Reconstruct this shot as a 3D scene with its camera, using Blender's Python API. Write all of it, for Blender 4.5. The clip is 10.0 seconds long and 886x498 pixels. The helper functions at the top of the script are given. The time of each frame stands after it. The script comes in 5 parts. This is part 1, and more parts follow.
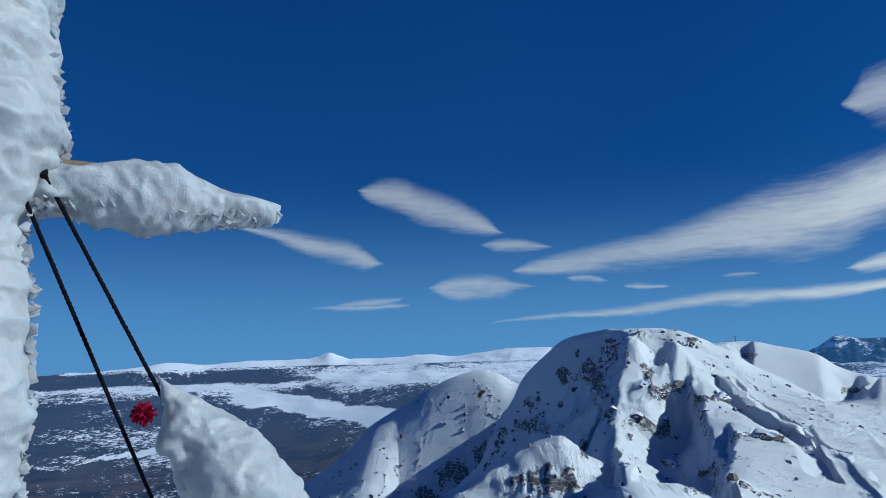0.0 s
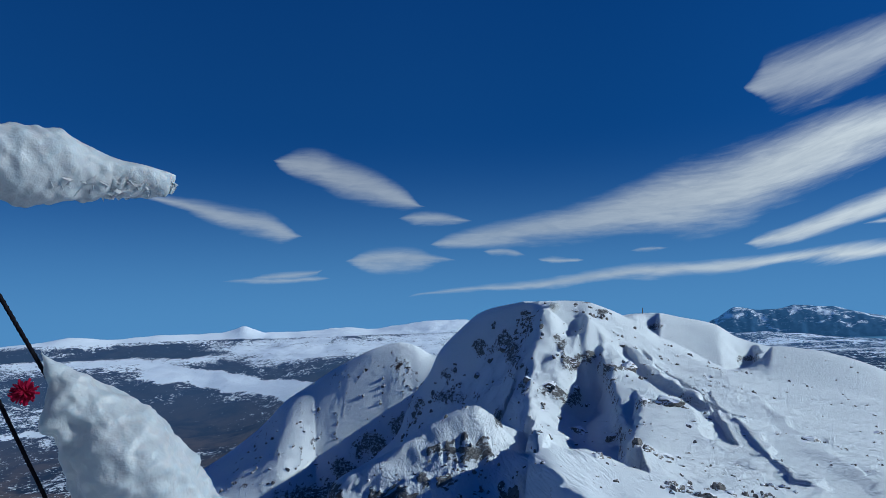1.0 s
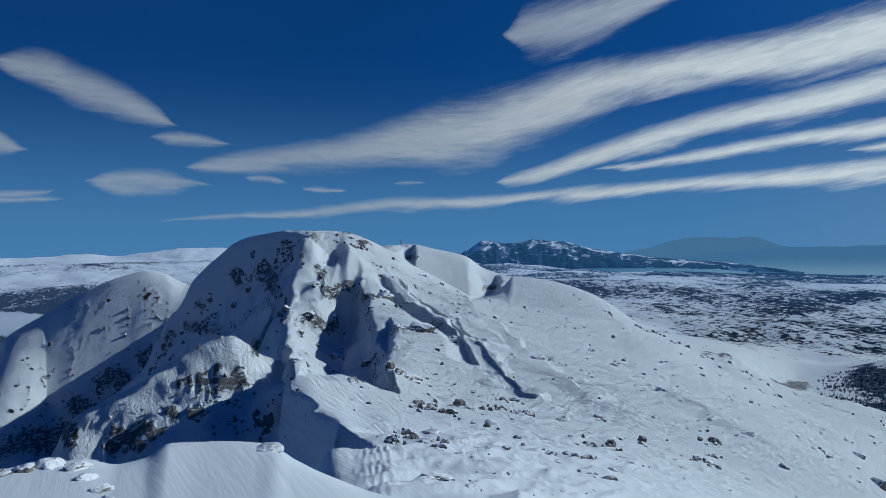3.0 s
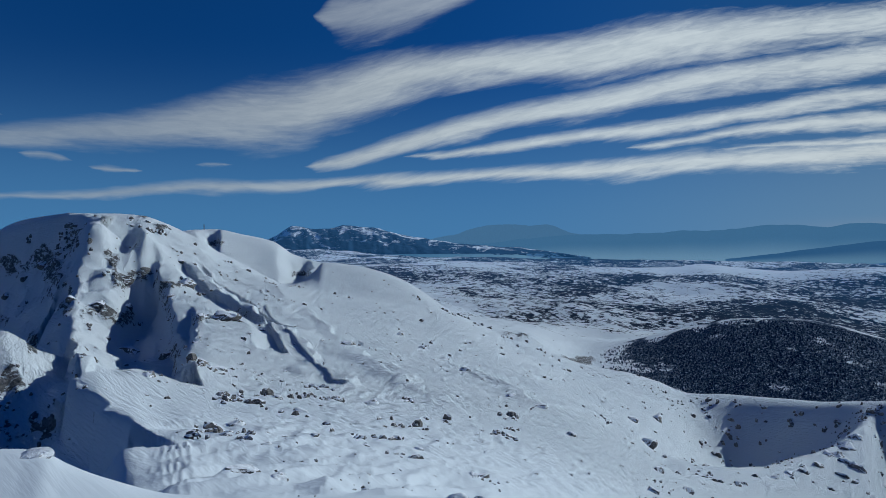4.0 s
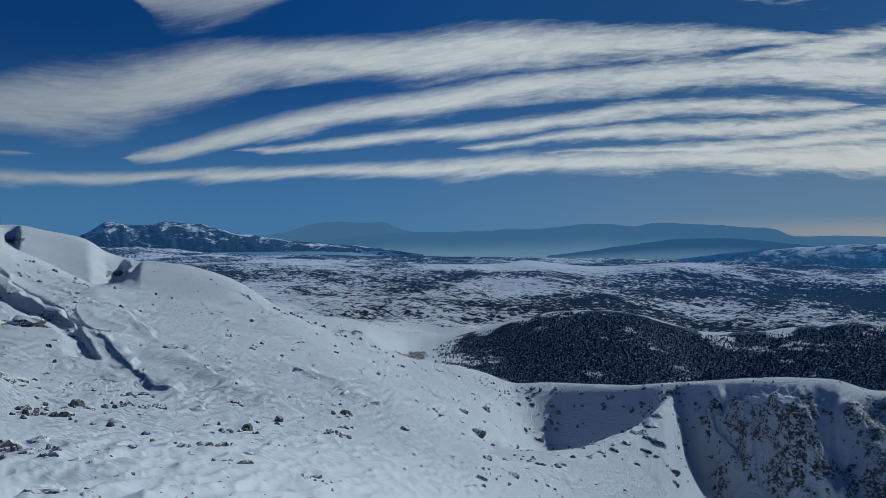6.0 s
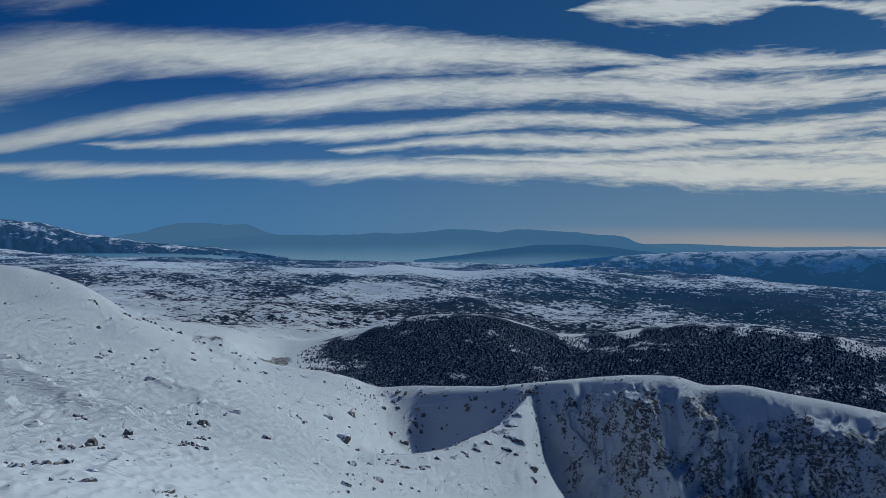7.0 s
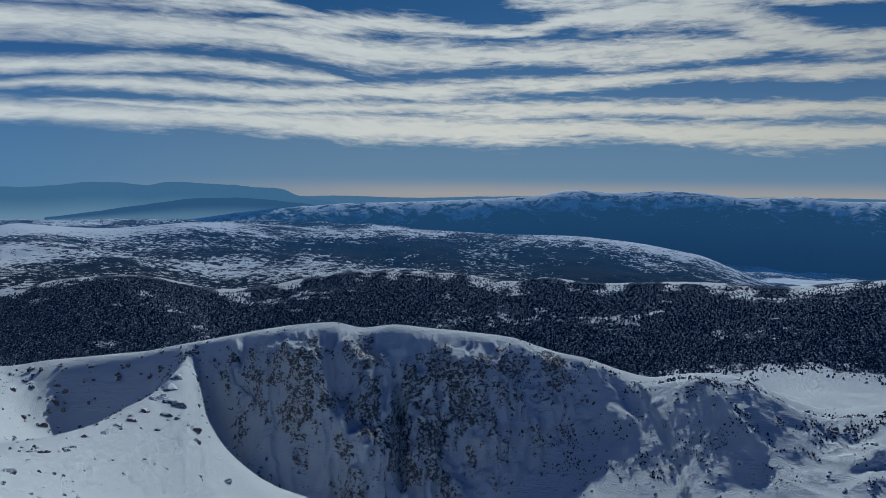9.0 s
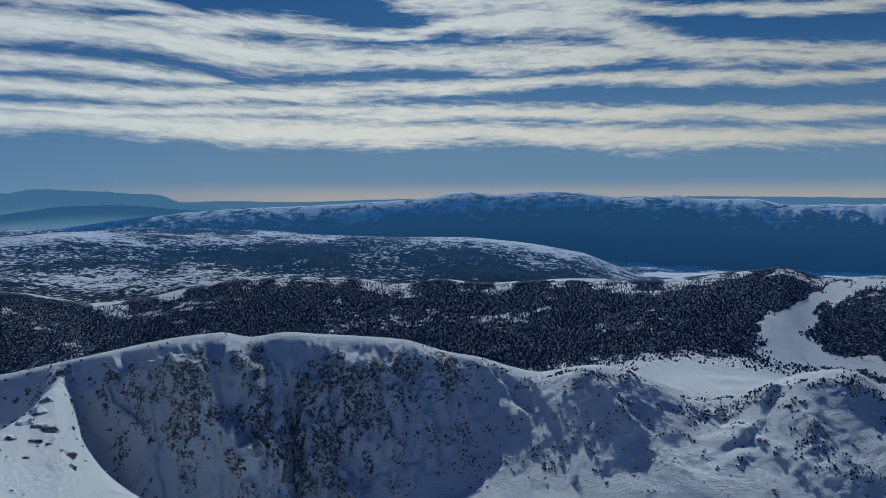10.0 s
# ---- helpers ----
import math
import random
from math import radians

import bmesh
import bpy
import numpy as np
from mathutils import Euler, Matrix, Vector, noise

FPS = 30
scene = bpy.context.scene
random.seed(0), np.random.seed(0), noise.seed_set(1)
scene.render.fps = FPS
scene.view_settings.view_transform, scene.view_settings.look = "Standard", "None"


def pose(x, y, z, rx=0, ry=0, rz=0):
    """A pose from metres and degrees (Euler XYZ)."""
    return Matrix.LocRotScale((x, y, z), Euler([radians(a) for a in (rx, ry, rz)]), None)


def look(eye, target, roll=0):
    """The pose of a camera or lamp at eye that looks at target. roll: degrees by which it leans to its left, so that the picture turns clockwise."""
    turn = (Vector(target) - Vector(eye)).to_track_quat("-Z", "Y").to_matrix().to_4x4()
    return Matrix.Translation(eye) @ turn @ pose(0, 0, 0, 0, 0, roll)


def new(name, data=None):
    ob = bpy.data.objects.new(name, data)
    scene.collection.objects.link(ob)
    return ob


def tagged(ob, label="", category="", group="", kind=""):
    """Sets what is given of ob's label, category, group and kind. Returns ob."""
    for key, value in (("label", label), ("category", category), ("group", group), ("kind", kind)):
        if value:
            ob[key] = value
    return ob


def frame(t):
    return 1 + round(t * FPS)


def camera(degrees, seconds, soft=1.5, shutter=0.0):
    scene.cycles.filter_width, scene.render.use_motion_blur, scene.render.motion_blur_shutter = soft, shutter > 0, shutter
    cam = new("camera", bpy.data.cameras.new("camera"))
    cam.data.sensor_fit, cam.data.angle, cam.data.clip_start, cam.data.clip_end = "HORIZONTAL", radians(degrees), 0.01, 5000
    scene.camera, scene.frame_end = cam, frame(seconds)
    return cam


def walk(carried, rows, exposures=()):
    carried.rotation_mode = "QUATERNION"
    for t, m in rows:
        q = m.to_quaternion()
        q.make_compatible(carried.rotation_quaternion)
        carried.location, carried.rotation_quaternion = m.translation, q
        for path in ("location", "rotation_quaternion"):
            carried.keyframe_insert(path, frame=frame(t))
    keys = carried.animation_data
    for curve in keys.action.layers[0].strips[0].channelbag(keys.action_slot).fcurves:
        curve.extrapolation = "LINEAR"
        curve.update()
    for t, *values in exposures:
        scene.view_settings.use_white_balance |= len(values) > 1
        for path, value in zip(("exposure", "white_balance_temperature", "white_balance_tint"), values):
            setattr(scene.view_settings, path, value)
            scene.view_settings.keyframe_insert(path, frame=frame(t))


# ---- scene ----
# The camera turns on a mountain top, held at arm's length. Bearings run clockwise from +y.
PATH = [  # seconds, x, y, z, pitch, roll, yaw
    (0.0, 0.000, 0.000, 0.0, 8.27, 1.37, -0.00),
    (0.5, 0.020, -0.000, 0.0, 7.31, 1.66, -2.74),
    (1.0, 0.048, -0.003, 0.0, 5.91, 1.71, -6.60),
    (1.5, 0.077, -0.007, 0.0, 5.27, 1.55, -10.58),
    (2.0, 0.102, -0.013, 0.0, 3.08, 1.32, -14.06),
    (2.5, 0.137, -0.023, 0.0, 0.58, 0.87, -19.07),
    (3.0, 0.183, -0.042, 0.0, -0.20, 0.74, -25.80),
    (3.2, 0.209, -0.056, 0.0, -0.94, 0.70, -29.89),
    (4.3, 0.287, -0.114, 0.0, -1.30, 0.36, -43.16),
    (4.5, 0.292, -0.119, 0.0, -1.28, 0.44, -44.14),
    (5.0, 0.310, -0.137, 0.0, -1.41, 0.74, -47.62),
    (6.5, 0.359, -0.202, 0.0, -1.37, -0.55, -58.76),
    (7.0, 0.382, -0.245, 0.0, -1.34, -0.84, -65.32),
    (7.5, 0.406, -0.311, 0.0, -3.98, -1.05, -74.94),
    (8.0, 0.410, -0.329, 0.0, -4.35, -1.06, -77.52),
    (8.5, 0.416, -0.364, 0.0, -4.82, -0.89, -82.28),
    (9.0, 0.420, -0.439, 0.0, -4.87, -0.54, -92.53),
    (9.5, 0.416, -0.481, 0.0, -4.79, -0.05, -98.37),
    (10.0, 0.412, -0.504, 0.0, -4.61, 0.30, -101.51),
]
cam = camera(64.4, 10.0, 0.5)
walk(cam, [(t, pose(x, y, z, 90 + pitch, roll, yaw)) for t, x, y, z, pitch, roll, yaw in PATH],
     [(0.0, -0.32, 5600, 0), (1.2, -0.45, 5600, 0), (2.5, -0.68, 5600, 0), (4.5, -0.88, 5650, 0), (7.0, -1.00, 5800, 0), (8.2, -0.98, 5800, 0), (10.0, -0.80, 5800, 0)])


def toward(bearing, distance, angle=0.0):
    """The place seen at a bearing, a level distance and an angle of sight from the summit."""
    b = radians(bearing)
    return Vector((distance * math.sin(b), distance * math.cos(b), distance * math.tan(radians(angle))))


# ---------------------------------------------------------------- sky, sun
class Nodes:
    """Short hand for node trees."""

    def __init__(self, tree):
        self.tree = tree
        tree.nodes.clear()

    def add(self, kind, *sockets, **values):
        node = self.tree.nodes.new(kind)
        for key, value in values.items():
            setattr(node, key, value)
        for i, value in enumerate(sockets):
            if value is not None:
                self.put(node.inputs[i], value)
        return node

    def put(self, socket, value):
        if isinstance(value, bpy.types.NodeSocket):
            self.tree.links.new(value, socket)
        else:
            socket.default_value = value

    def math(self, op, a, b=None, c=None, clamp=False):
        return self.add("ShaderNodeMath", a, b, c, operation=op, use_clamp=clamp).outputs[0]

    def vec(self, op, a, b=None):
        return self.add("ShaderNodeVectorMath", a, b, operation=op).outputs[0]

    def xyz(self, x, y, z=0.0):
        return self.add("ShaderNodeCombineXYZ", x, y, z).outputs[0]

    def noise(self, vector, scale, detail=4.0, rough=0.55, distort=0.0):
        n = self.add("ShaderNodeTexNoise")
        self.put(n.inputs["Vector"], vector)
        for key, value in (("Scale", scale), ("Detail", detail), ("Roughness", rough), ("Distortion", distort)):
            self.put(n.inputs[key], value)
        return n.outputs["Fac"]

    def step(self, value, lo, hi):
        n = self.add("ShaderNodeMapRange", value, lo, hi, 0.0, 1.0, interpolation_type="SMOOTHSTEP")
        return n.outputs[0]

    def mix(self, fac, a, b):
        n = self.add("ShaderNodeMix", data_type="RGBA")
        self.put(n.inputs[0], fac)
        self.put(n.inputs[6], a)
        self.put(n.inputs[7], b)
        return n.outputs[2]

    def curve(self, value, points):
        n = self.add("ShaderNodeFloatCurve", 1.0, value)
        c = n.mapping.curves[0]
        for i, (x, y) in enumerate(points):
            if i < 2:
                c.points[i].location = (x, y)
            else:
                c.points.new(x, y)
        for p in c.points:
            p.handle_type = "AUTO_CLAMPED"
        n.mapping.extend = "HORIZONTAL"
        n.mapping.update()
        return n.outputs[0]


SUN_BEARING, SUN_HEIGHT = 100.0, 27.5
# Streaks of cloud: bearing, height in degrees, half thickness in degrees
CLOUDS = [
    [(-40, 4.0, 0), (-12.5, 3.5, 0), (-9, 3.6, .2), (-4, 3.7, .25), (-1.5, 3.8, 0), (9.6, 5.5, 0), (11, 5.5, .3), (13, 5.3, .2), (14.2, 5.1, 0), (15.4, 4.9, .25), (17.5, 4.7, .2), (18.6, 4.6, 0), (21, 5.0, 0), (23, 5.1, .2), (25, 5.1, 0)],
    [(-20, 10.9, 0), (-14, 9.7, .35), (-10.6, 8.6, .8), (-7.4, 8.0, .85), (-4.0, 7.1, 0), (2.8, 8.4, 0), (5, 8.4, .5), (8.8, 8.0, .25), (10, 7.8, 0), (56, 6.0, 0), (70, 6.0, .4), (98, 6.4, .7), (133, 5.4, .5)],
    [(-9, 3.7, 0), (-6, 4.0, .3), (-3.2, 4.3, .15), (-2.3, 4.9, 0), (0, 5.1, .5), (3, 5.2, .75), (6, 5.0, .35), (8.3, 4.9, 0)],
    [(-7, 13.0, 0), (-4, 12.8, 1.0), (-2, 12.0, 1.2), (1, 11.1, 1.1), (4, 9.9, .7), (6.5, 9.2, 0), (30.5, 16.6, 0), (32, 16.7, 1.2), (35, 17, 1.6), (40, 18, 1.4), (45, 19.3, .8), (49, 19.8, 0), (73, 17.2, 0), (77, 17.2, .6), (82.6, 17.2, 1.2), (88.6, 17, .8), (92, 16.5, .2), (100, 15, 1.0), (110, 14.5, .9), (120, 13.5, .4), (133, 12.6, .5)],
    [(5.5, 6.2, 0), (8, 6.5, .6), (15, 7.3, 1.0), (18, 7.6, 1.2), (23.2, 8.6, 1.7), (28.5, 9.1, 2.3), (32, 10.3, 2.0), (38, 12.1, 1.7), (44, 13.0, 1.4), (51.5, 13.4, 1.5), (57, 14.0, 1.6), (66, 14.2, 1.2), (72, 14.0, 1.0), (80, 13.5, .5), (85, 13.2, 0)],
    [(-40, 5.0, 0), (22, 5.0, 0), (29, 5.05, 0), (31, 5.3, .3), (37.6, 6.9, .7), (44, 8.5, .85), (53, 9.9, .95), (62, 11.2, .95), (70, 11.5, 1.0), (80, 11.3, 1.1), (91, 10.4, 1.1), (97, 10.5, .9), (107, 10.6, 1.0), (120, 10.6, .6), (133, 9.3, .5)],
    [(37, 5.8, 0), (41, 6.1, .3), (51, 7.3, .5), (66, 8.6, .6), (70, 9.1, .65), (80, 8.7, .6), (86, 8.5, 0)],
    [(55, 6.4, 0), (59, 6.6, .35), (70, 7.5, .55), (80, 7.4, .6), (90, 7.8, .7), (97, 8.1, .6), (115, 8.7, .5), (133, 7.9, .45)],
    [(3, 2.0, 0), (6, 2.3, .2), (14, 2.8, .35), (22, 3.5, .45), (29, 3.7, .45), (42, 4.3, .55), (50, 4.6, .65), (66, 5.2, .8), (80, 5.1, 1.0), (90, 4.9, 1.1), (102, 4.7, 1.0), (133, 3.7, .7)],
    [(75, 12.3, 0), (80, 12.5, .5), (87.5, 12.8, .8), (97, 12.2, .5), (105, 13.4, 1.0), (111, 13.3, 1.3), (117.7, 11.2, 1.2), (124, 9.8, .7), (133, 9.3, .5)],
]

world = bpy.data.worlds.new("sky")
scene.world = world
world.use_nodes = True
w = Nodes(world.node_tree)
way = w.add("ShaderNodeTexCoord").outputs["Generated"]
sx, sy, sz = w.add("ShaderNodeSeparateXYZ", way).outputs
# high, dry, clear air: no yellow band over the horizon
lifted = w.xyz(sx, sy, w.math("ADD", w.math("MULTIPLY", w.math("MAXIMUM", sz, 0.0), 1.0), 0.30))
sky = w.add("ShaderNodeTexSky", w.vec("NORMALIZE", lifted), sky_type="NISHITA", sun_disc=False, sun_elevation=radians(SUN_HEIGHT), sun_rotation=radians(SUN_BEARING),
            altitude=1900.0, air_density=1.0, dust_density=0.2, ozone_density=2.0).outputs[0]
bear = w.math("MULTIPLY", w.math("ARCTAN2", sx, sy), 180 / math.pi)
rise = w.math("MULTIPLY", w.math("ARCSINE", sz), 180 / math.pi)
deep = w.vec("MULTIPLY", sky, (0.18, 0.55, 1.03))
deep = w.mix(w.math("MULTIPLY", w.step(bear, 2.0, 22.0), w.step(bear, 62.0, 40.0)), deep, w.vec("MULTIPLY", sky, (0.145, 0.485, 0.94)))
deep = w.mix(w.step(bear, 42.0, 78.0), deep, w.vec("MULTIPLY", sky, (0.26, 0.52, 0.74)))
# darker overhead
deep = w.mix(w.step(rise, 16.0, 55.0), deep, w.vec("MULTIPLY", deep, (0.40, 0.66, 1.0)))
haze = w.mix(w.step(bear, 40.0, 90.0), (1.5, 3.5, 6.4, 1), (3.0, 4.4, 6.0, 1))
glow = w.math("MULTIPLY", w.step(bear, 62.0, 95.0), w.math("MULTIPLY", w.step(rise, 1.1, -0.5), 0.7))
haze = w.mix(glow, haze, (9.0, 7.0, 5.6, 1))
deep = w.mix(w.math("MULTIPLY", w.math("POWER", w.step(rise, 17.0, -1.0), 1.6), 0.9), deep, haze)
along = w.math("DIVIDE", w.math("ADD", bear, 40.0), 180.0, clamp=True)
main = w.curve(along, [((b + 40) / 180, e / 20) for b, e, h in CLOUDS[5]])
level = w.math("SUBTRACT", rise, w.math("MULTIPLY", main, 20.0))
streak = w.xyz(w.math("MULTIPLY", bear, 0.11), w.math("MULTIPLY", level, 0.62))
coarse = w.noise(streak, 0.9, 5.0, 0.55, 0.3)
fine = w.noise(w.xyz(w.math("MULTIPLY", bear, 0.30), w.math("MULTIPLY", level, 1.6), 3.0), 1.5, 9.0, 0.62, 0.6)
fibre = w.noise(w.xyz(w.math("MULTIPLY", bear, 0.45), w.math("MULTIPLY", level, 3.6), 7.0), 1.0, 5.0, 0.62, 0.2)
bent = w.math("ADD", rise, w.math("MULTIPLY", w.math("SUBTRACT", coarse, 0.5), 1.3))
cover = None
for chain in CLOUDS:
    mid = w.math("MULTIPLY", w.curve(along, [((b + 40) / 180, e / 20) for b, e, h in chain]), 20.0)
    half = w.math("MULTIPLY", w.curve(along, [((b + 40) / 180, h / 4) for b, e, h in chain]), 4.6)
    half = w.math("MAXIMUM", half, 0.0)
    edge = w.math("SUBTRACT", half, w.math("ABSOLUTE", w.math("SUBTRACT", bent, mid)))
    # thin where the streak itself is thin
    d = w.math("DIVIDE", edge, w.math("ADD", w.math("MULTIPLY", half, 0.95), 0.12))
    d = w.math("SUBTRACT", d, w.math("DIVIDE", 0.07, w.math("ADD", half, 0.03)))
    cover = d if cover is None else w.math("MAXIMUM", cover, d)
ragged = w.math("ADD", cover, w.math("ADD", w.math("MULTIPLY", w.math("SUBTRACT", fine, 0.5), w.math("ADD", 0.38, w.math("MULTIPLY", w.step(bear, 45.0, 105.0), 1.35))), w.math("ADD", w.math("MULTIPLY", w.math("SUBTRACT", coarse, 0.5), 0.9), w.math("MULTIPLY", w.math("SUBTRACT", fibre, 0.5), w.math("ADD", 0.15, w.math("MULTIPLY", w.step(bear, 50.0, 100.0), 0.65))))))
thick = w.step(ragged, -0.32, 0.85)
amount = w.math("MULTIPLY", w.math("POWER", thick, 0.85), w.mix(w.step(bear, 10.0, 48.0), (0.54, 0.54, 0.54, 1), (0.95, 0.95, 0.95, 1)))
shade = w.mix(w.step(w.math("ADD", w.math("MULTIPLY", fine, 0.6), w.math("ADD", w.math("MULTIPLY", coarse, 0.3), w.math("MULTIPLY", fibre, 0.25))), 0.38, 0.78), (0.66, 0.66, 0.67, 1), (0.84, 0.82, 0.80, 1))
amount = w.math("MULTIPLY", amount, w.math("SUBTRACT", 1.0, w.math("MULTIPLY", w.math("MULTIPLY", w.step(bear, 52.0, 44.0), w.step(rise, 13.5, 16.0)), 0.38)))
warm = w.step(bear, 55.0, 110.0)
low = w.math("MULTIPLY", warm, w.step(rise, 18.0, 2.0))
shade = w.mix(low, shade, (0.92, 0.83, 0.72, 1))
air = w.add("ShaderNodeBackground", deep, 0.1).outputs[0]
cloud = w.add("ShaderNodeBackground", shade, w.math("ADD", 0.92, w.math("MULTIPLY", w.math("MULTIPLY", w.step(bear, 12.0, 60.0), w.step(bear, 140.0, 95.0)), 0.46))).outputs[0]
both = w.add("ShaderNodeMixShader", amount, air, cloud).outputs[0]
w.add("ShaderNodeOutputWorld", both)

sun = new("sun", bpy.data.lights.new("sun", "SUN"))
sun.data.energy, sun.data.angle, sun.data.color = 5.0, radians(0.53), (1.0, 0.975, 0.94)
sun.matrix_world = look(toward(SUN_BEARING, 900, SUN_HEIGHT), (0, 0, 0))


# ---------------------------------------------------------------- materials
def material(name):
    m = bpy.data.materials.new(name)
    m.use_nodes = True
    return m, Nodes(m.node_tree)


def finish(n, colour, rough, bump=None, strength=0.5, distance=0.1, **extra):
    p = n.add("ShaderNodeBsdfPrincipled")
    n.put(p.inputs["Base Color"], colour)
    n.put(p.inputs["Roughness"], rough)
    n.put(p.inputs["Specular IOR Level"], 0.0)
    for key, value in extra.items():
        n.put(p.inputs[key.replace("_", " ")], value)
    if bump is not None:
        k = n.add("ShaderNodeBump")
        n.put(k.inputs["Strength"], strength)
        n.put(k.inputs["Distance"], distance)
        n.put(k.inputs["Height"], bump)
        n.put(p.inputs["Normal"], k.outputs[0])
    n.add("ShaderNodeOutputMaterial", p.outputs[0])
    return p


def terrain_material(name, air=None):
    m, n = material(name)
    pos = n.add("ShaderNodeNewGeometry").outputs["Position"]
    tags = {k: n.add("ShaderNodeAttribute", attribute_name=k).outputs["Fac"] for k in ("rock", "heath", "wood")}
    # snow, carved by the wind into long ripples
    turn = n.add("ShaderNodeMapping", pos, None, (0, 0, radians(-38)), (1.0, 0.09, 1.0)).outputs[0]
    carved = n.math("ABSOLUTE", n.math("SUBTRACT", n.noise(turn, 0.55, 6.0, 0.6, 0.9), 0.5))
    carved = n.math("ADD", n.math("MULTIPLY", carved, -1.4), n.math("MULTIPLY", n.noise(turn, 1.6, 6.0, 0.65, 0.6), 1.25))
    crust = n.noise(pos, 3.0, 5.0, 0.6)
    broad = n.noise(pos, 0.02, 5.0, 0.55)
    snow = n.mix(broad, (0.63, 0.68, 0.725, 1), (0.735, 0.768, 0.795, 1))
    # limestone
    ledge = n.noise(n.vec("MULTIPLY", pos, (0.40, 0.40, 0.95)), 0.75, 7.0, 0.66, 0.6)
    grain = n.step(n.math("ADD", n.math("MULTIPLY", n.noise(pos, 0.8, 8.0, 0.7, 0.4), 0.6), n.math("MULTIPLY", ledge, 0.4)), 0.30, 0.70)
    stain = n.noise(pos, 0.11, 5.0, 0.6)
    stone = n.mix(grain, (0.06, 0.062, 0.068, 1), (0.35, 0.35, 0.355, 1))
    stone = n.mix(n.math("MULTIPLY", stain, 0.14), stone, (0.21, 0.175, 0.155, 1))
    break_up = n.math("ADD", n.math("MULTIPLY", n.noise(pos, 0.32, 7.0, 0.72, 0.5), 0.26), n.math("ADD", n.math("MULTIPLY", n.noise(pos, 0.62, 5.0, 0.66, 0.9), 0.44), n.math("MULTIPLY", ledge, 0.38)))
    rock = n.math("MULTIPLY", n.step(n.math("ADD", tags["rock"], n.math("MULTIPLY", n.math("SUBTRACT", break_up, 0.545), 7.0)), 0.44, 0.56), n.step(tags["rock"], 0.02, 0.22))
    # heath and fields lower down, the snow lying in long drifts
    drift = n.noise(n.add("ShaderNodeMapping", pos, None, (0, 0, radians(20)), (1.0, 0.7, 1.0)).outputs[0], 0.026, 10.0, 0.70, 0.6)
    patch = n.noise(pos, 0.0022, 6.0, 0.6)
    # blue haze is put into the earth tones; brown shows only nearby, westward
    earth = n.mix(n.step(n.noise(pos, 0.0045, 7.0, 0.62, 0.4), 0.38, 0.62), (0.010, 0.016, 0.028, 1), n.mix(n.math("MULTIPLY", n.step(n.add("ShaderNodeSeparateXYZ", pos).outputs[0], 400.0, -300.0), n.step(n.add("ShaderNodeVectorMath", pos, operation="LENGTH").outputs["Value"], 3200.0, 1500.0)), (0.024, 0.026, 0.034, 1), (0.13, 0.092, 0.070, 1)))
    bits = n.noise(pos, 0.075, 8.0, 0.72, 0.3)
    bare = n.step(n.math("ADD", tags["heath"], n.math("ADD", n.math("ADD", n.math("MULTIPLY", n.math("SUBTRACT", drift, 0.5), 1.3), n.math("MULTIPLY", n.math("SUBTRACT", bits, 0.5), 1.8)), n.math("MULTIPLY", n.math("SUBTRACT", patch, 0.5), 1.7))), 0.45, 0.56)
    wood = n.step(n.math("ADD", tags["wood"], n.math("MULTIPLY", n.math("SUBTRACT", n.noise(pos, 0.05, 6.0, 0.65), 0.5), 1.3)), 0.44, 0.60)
    # wood floor: the trees' shade and blue haze are put into its dark tone
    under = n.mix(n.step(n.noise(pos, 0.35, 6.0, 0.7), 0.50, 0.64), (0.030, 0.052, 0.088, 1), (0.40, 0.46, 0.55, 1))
    colour = n.mix(rock, snow, stone)
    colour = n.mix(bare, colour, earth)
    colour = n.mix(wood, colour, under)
    relief = n.math("ADD", n.math("MULTIPLY", carved, 1.0), n.math("MULTIPLY", crust, 0.12))
    relief = n.math("ADD", relief, n.math("MULTIPLY", n.math("MULTIPLY", rock, grain), 2.6))
    off = n.add("ShaderNodeVectorMath", pos, operation="LENGTH").outputs["Value"]
    p = finish(n, colour, 0.95, relief, n.math("ADD", 0.05, n.math("MULTIPLY", n.step(off, 8.0, 150.0), 0.85)), 0.75)
    if air:  # haze of the far air added as emission, stronger with distance
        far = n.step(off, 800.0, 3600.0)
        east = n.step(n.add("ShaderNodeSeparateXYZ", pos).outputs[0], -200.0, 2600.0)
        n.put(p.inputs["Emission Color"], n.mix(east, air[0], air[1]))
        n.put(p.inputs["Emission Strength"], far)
    return m


def rime_material():
    m, n = material("rime_ice")
    pos = n.add("ShaderNodeTexCoord").outputs["Object"]
    lump = n.noise(pos, 9.0, 6.0, 0.6)
    fine = n.noise(pos, 60.0, 6.0, 0.65)
    glaze = n.step(n.noise(pos, 22.0, 4.0, 0.6), 0.35, 0.7)
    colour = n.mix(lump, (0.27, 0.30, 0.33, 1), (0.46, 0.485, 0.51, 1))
    relief = n.math("ADD", lump, n.math("MULTIPLY", fine, 0.12))
    finish(n, colour, n.math("SUBTRACT", 0.66, n.math("MULTIPLY", glaze, 0.36)), relief, 0.42, 0.04, Specular_IOR_Level=0.4, Subsurface_Weight=0.5, Subsurface_Scale=0.05, Subsurface_Radius=(0.5, 0.8, 1.0))
    return m


def plain(name, a, b, scale, rough=0.6, bump=0.3, size=0.01, **extra):
    m, n = material(name)
    pos = n.add("ShaderNodeTexCoord").outputs["Object"]
    t = n.noise(pos, scale, 6.0, 0.6)
    finish(n, n.mix(t, a, b), rough, t, bump, size, **extra)
    return m


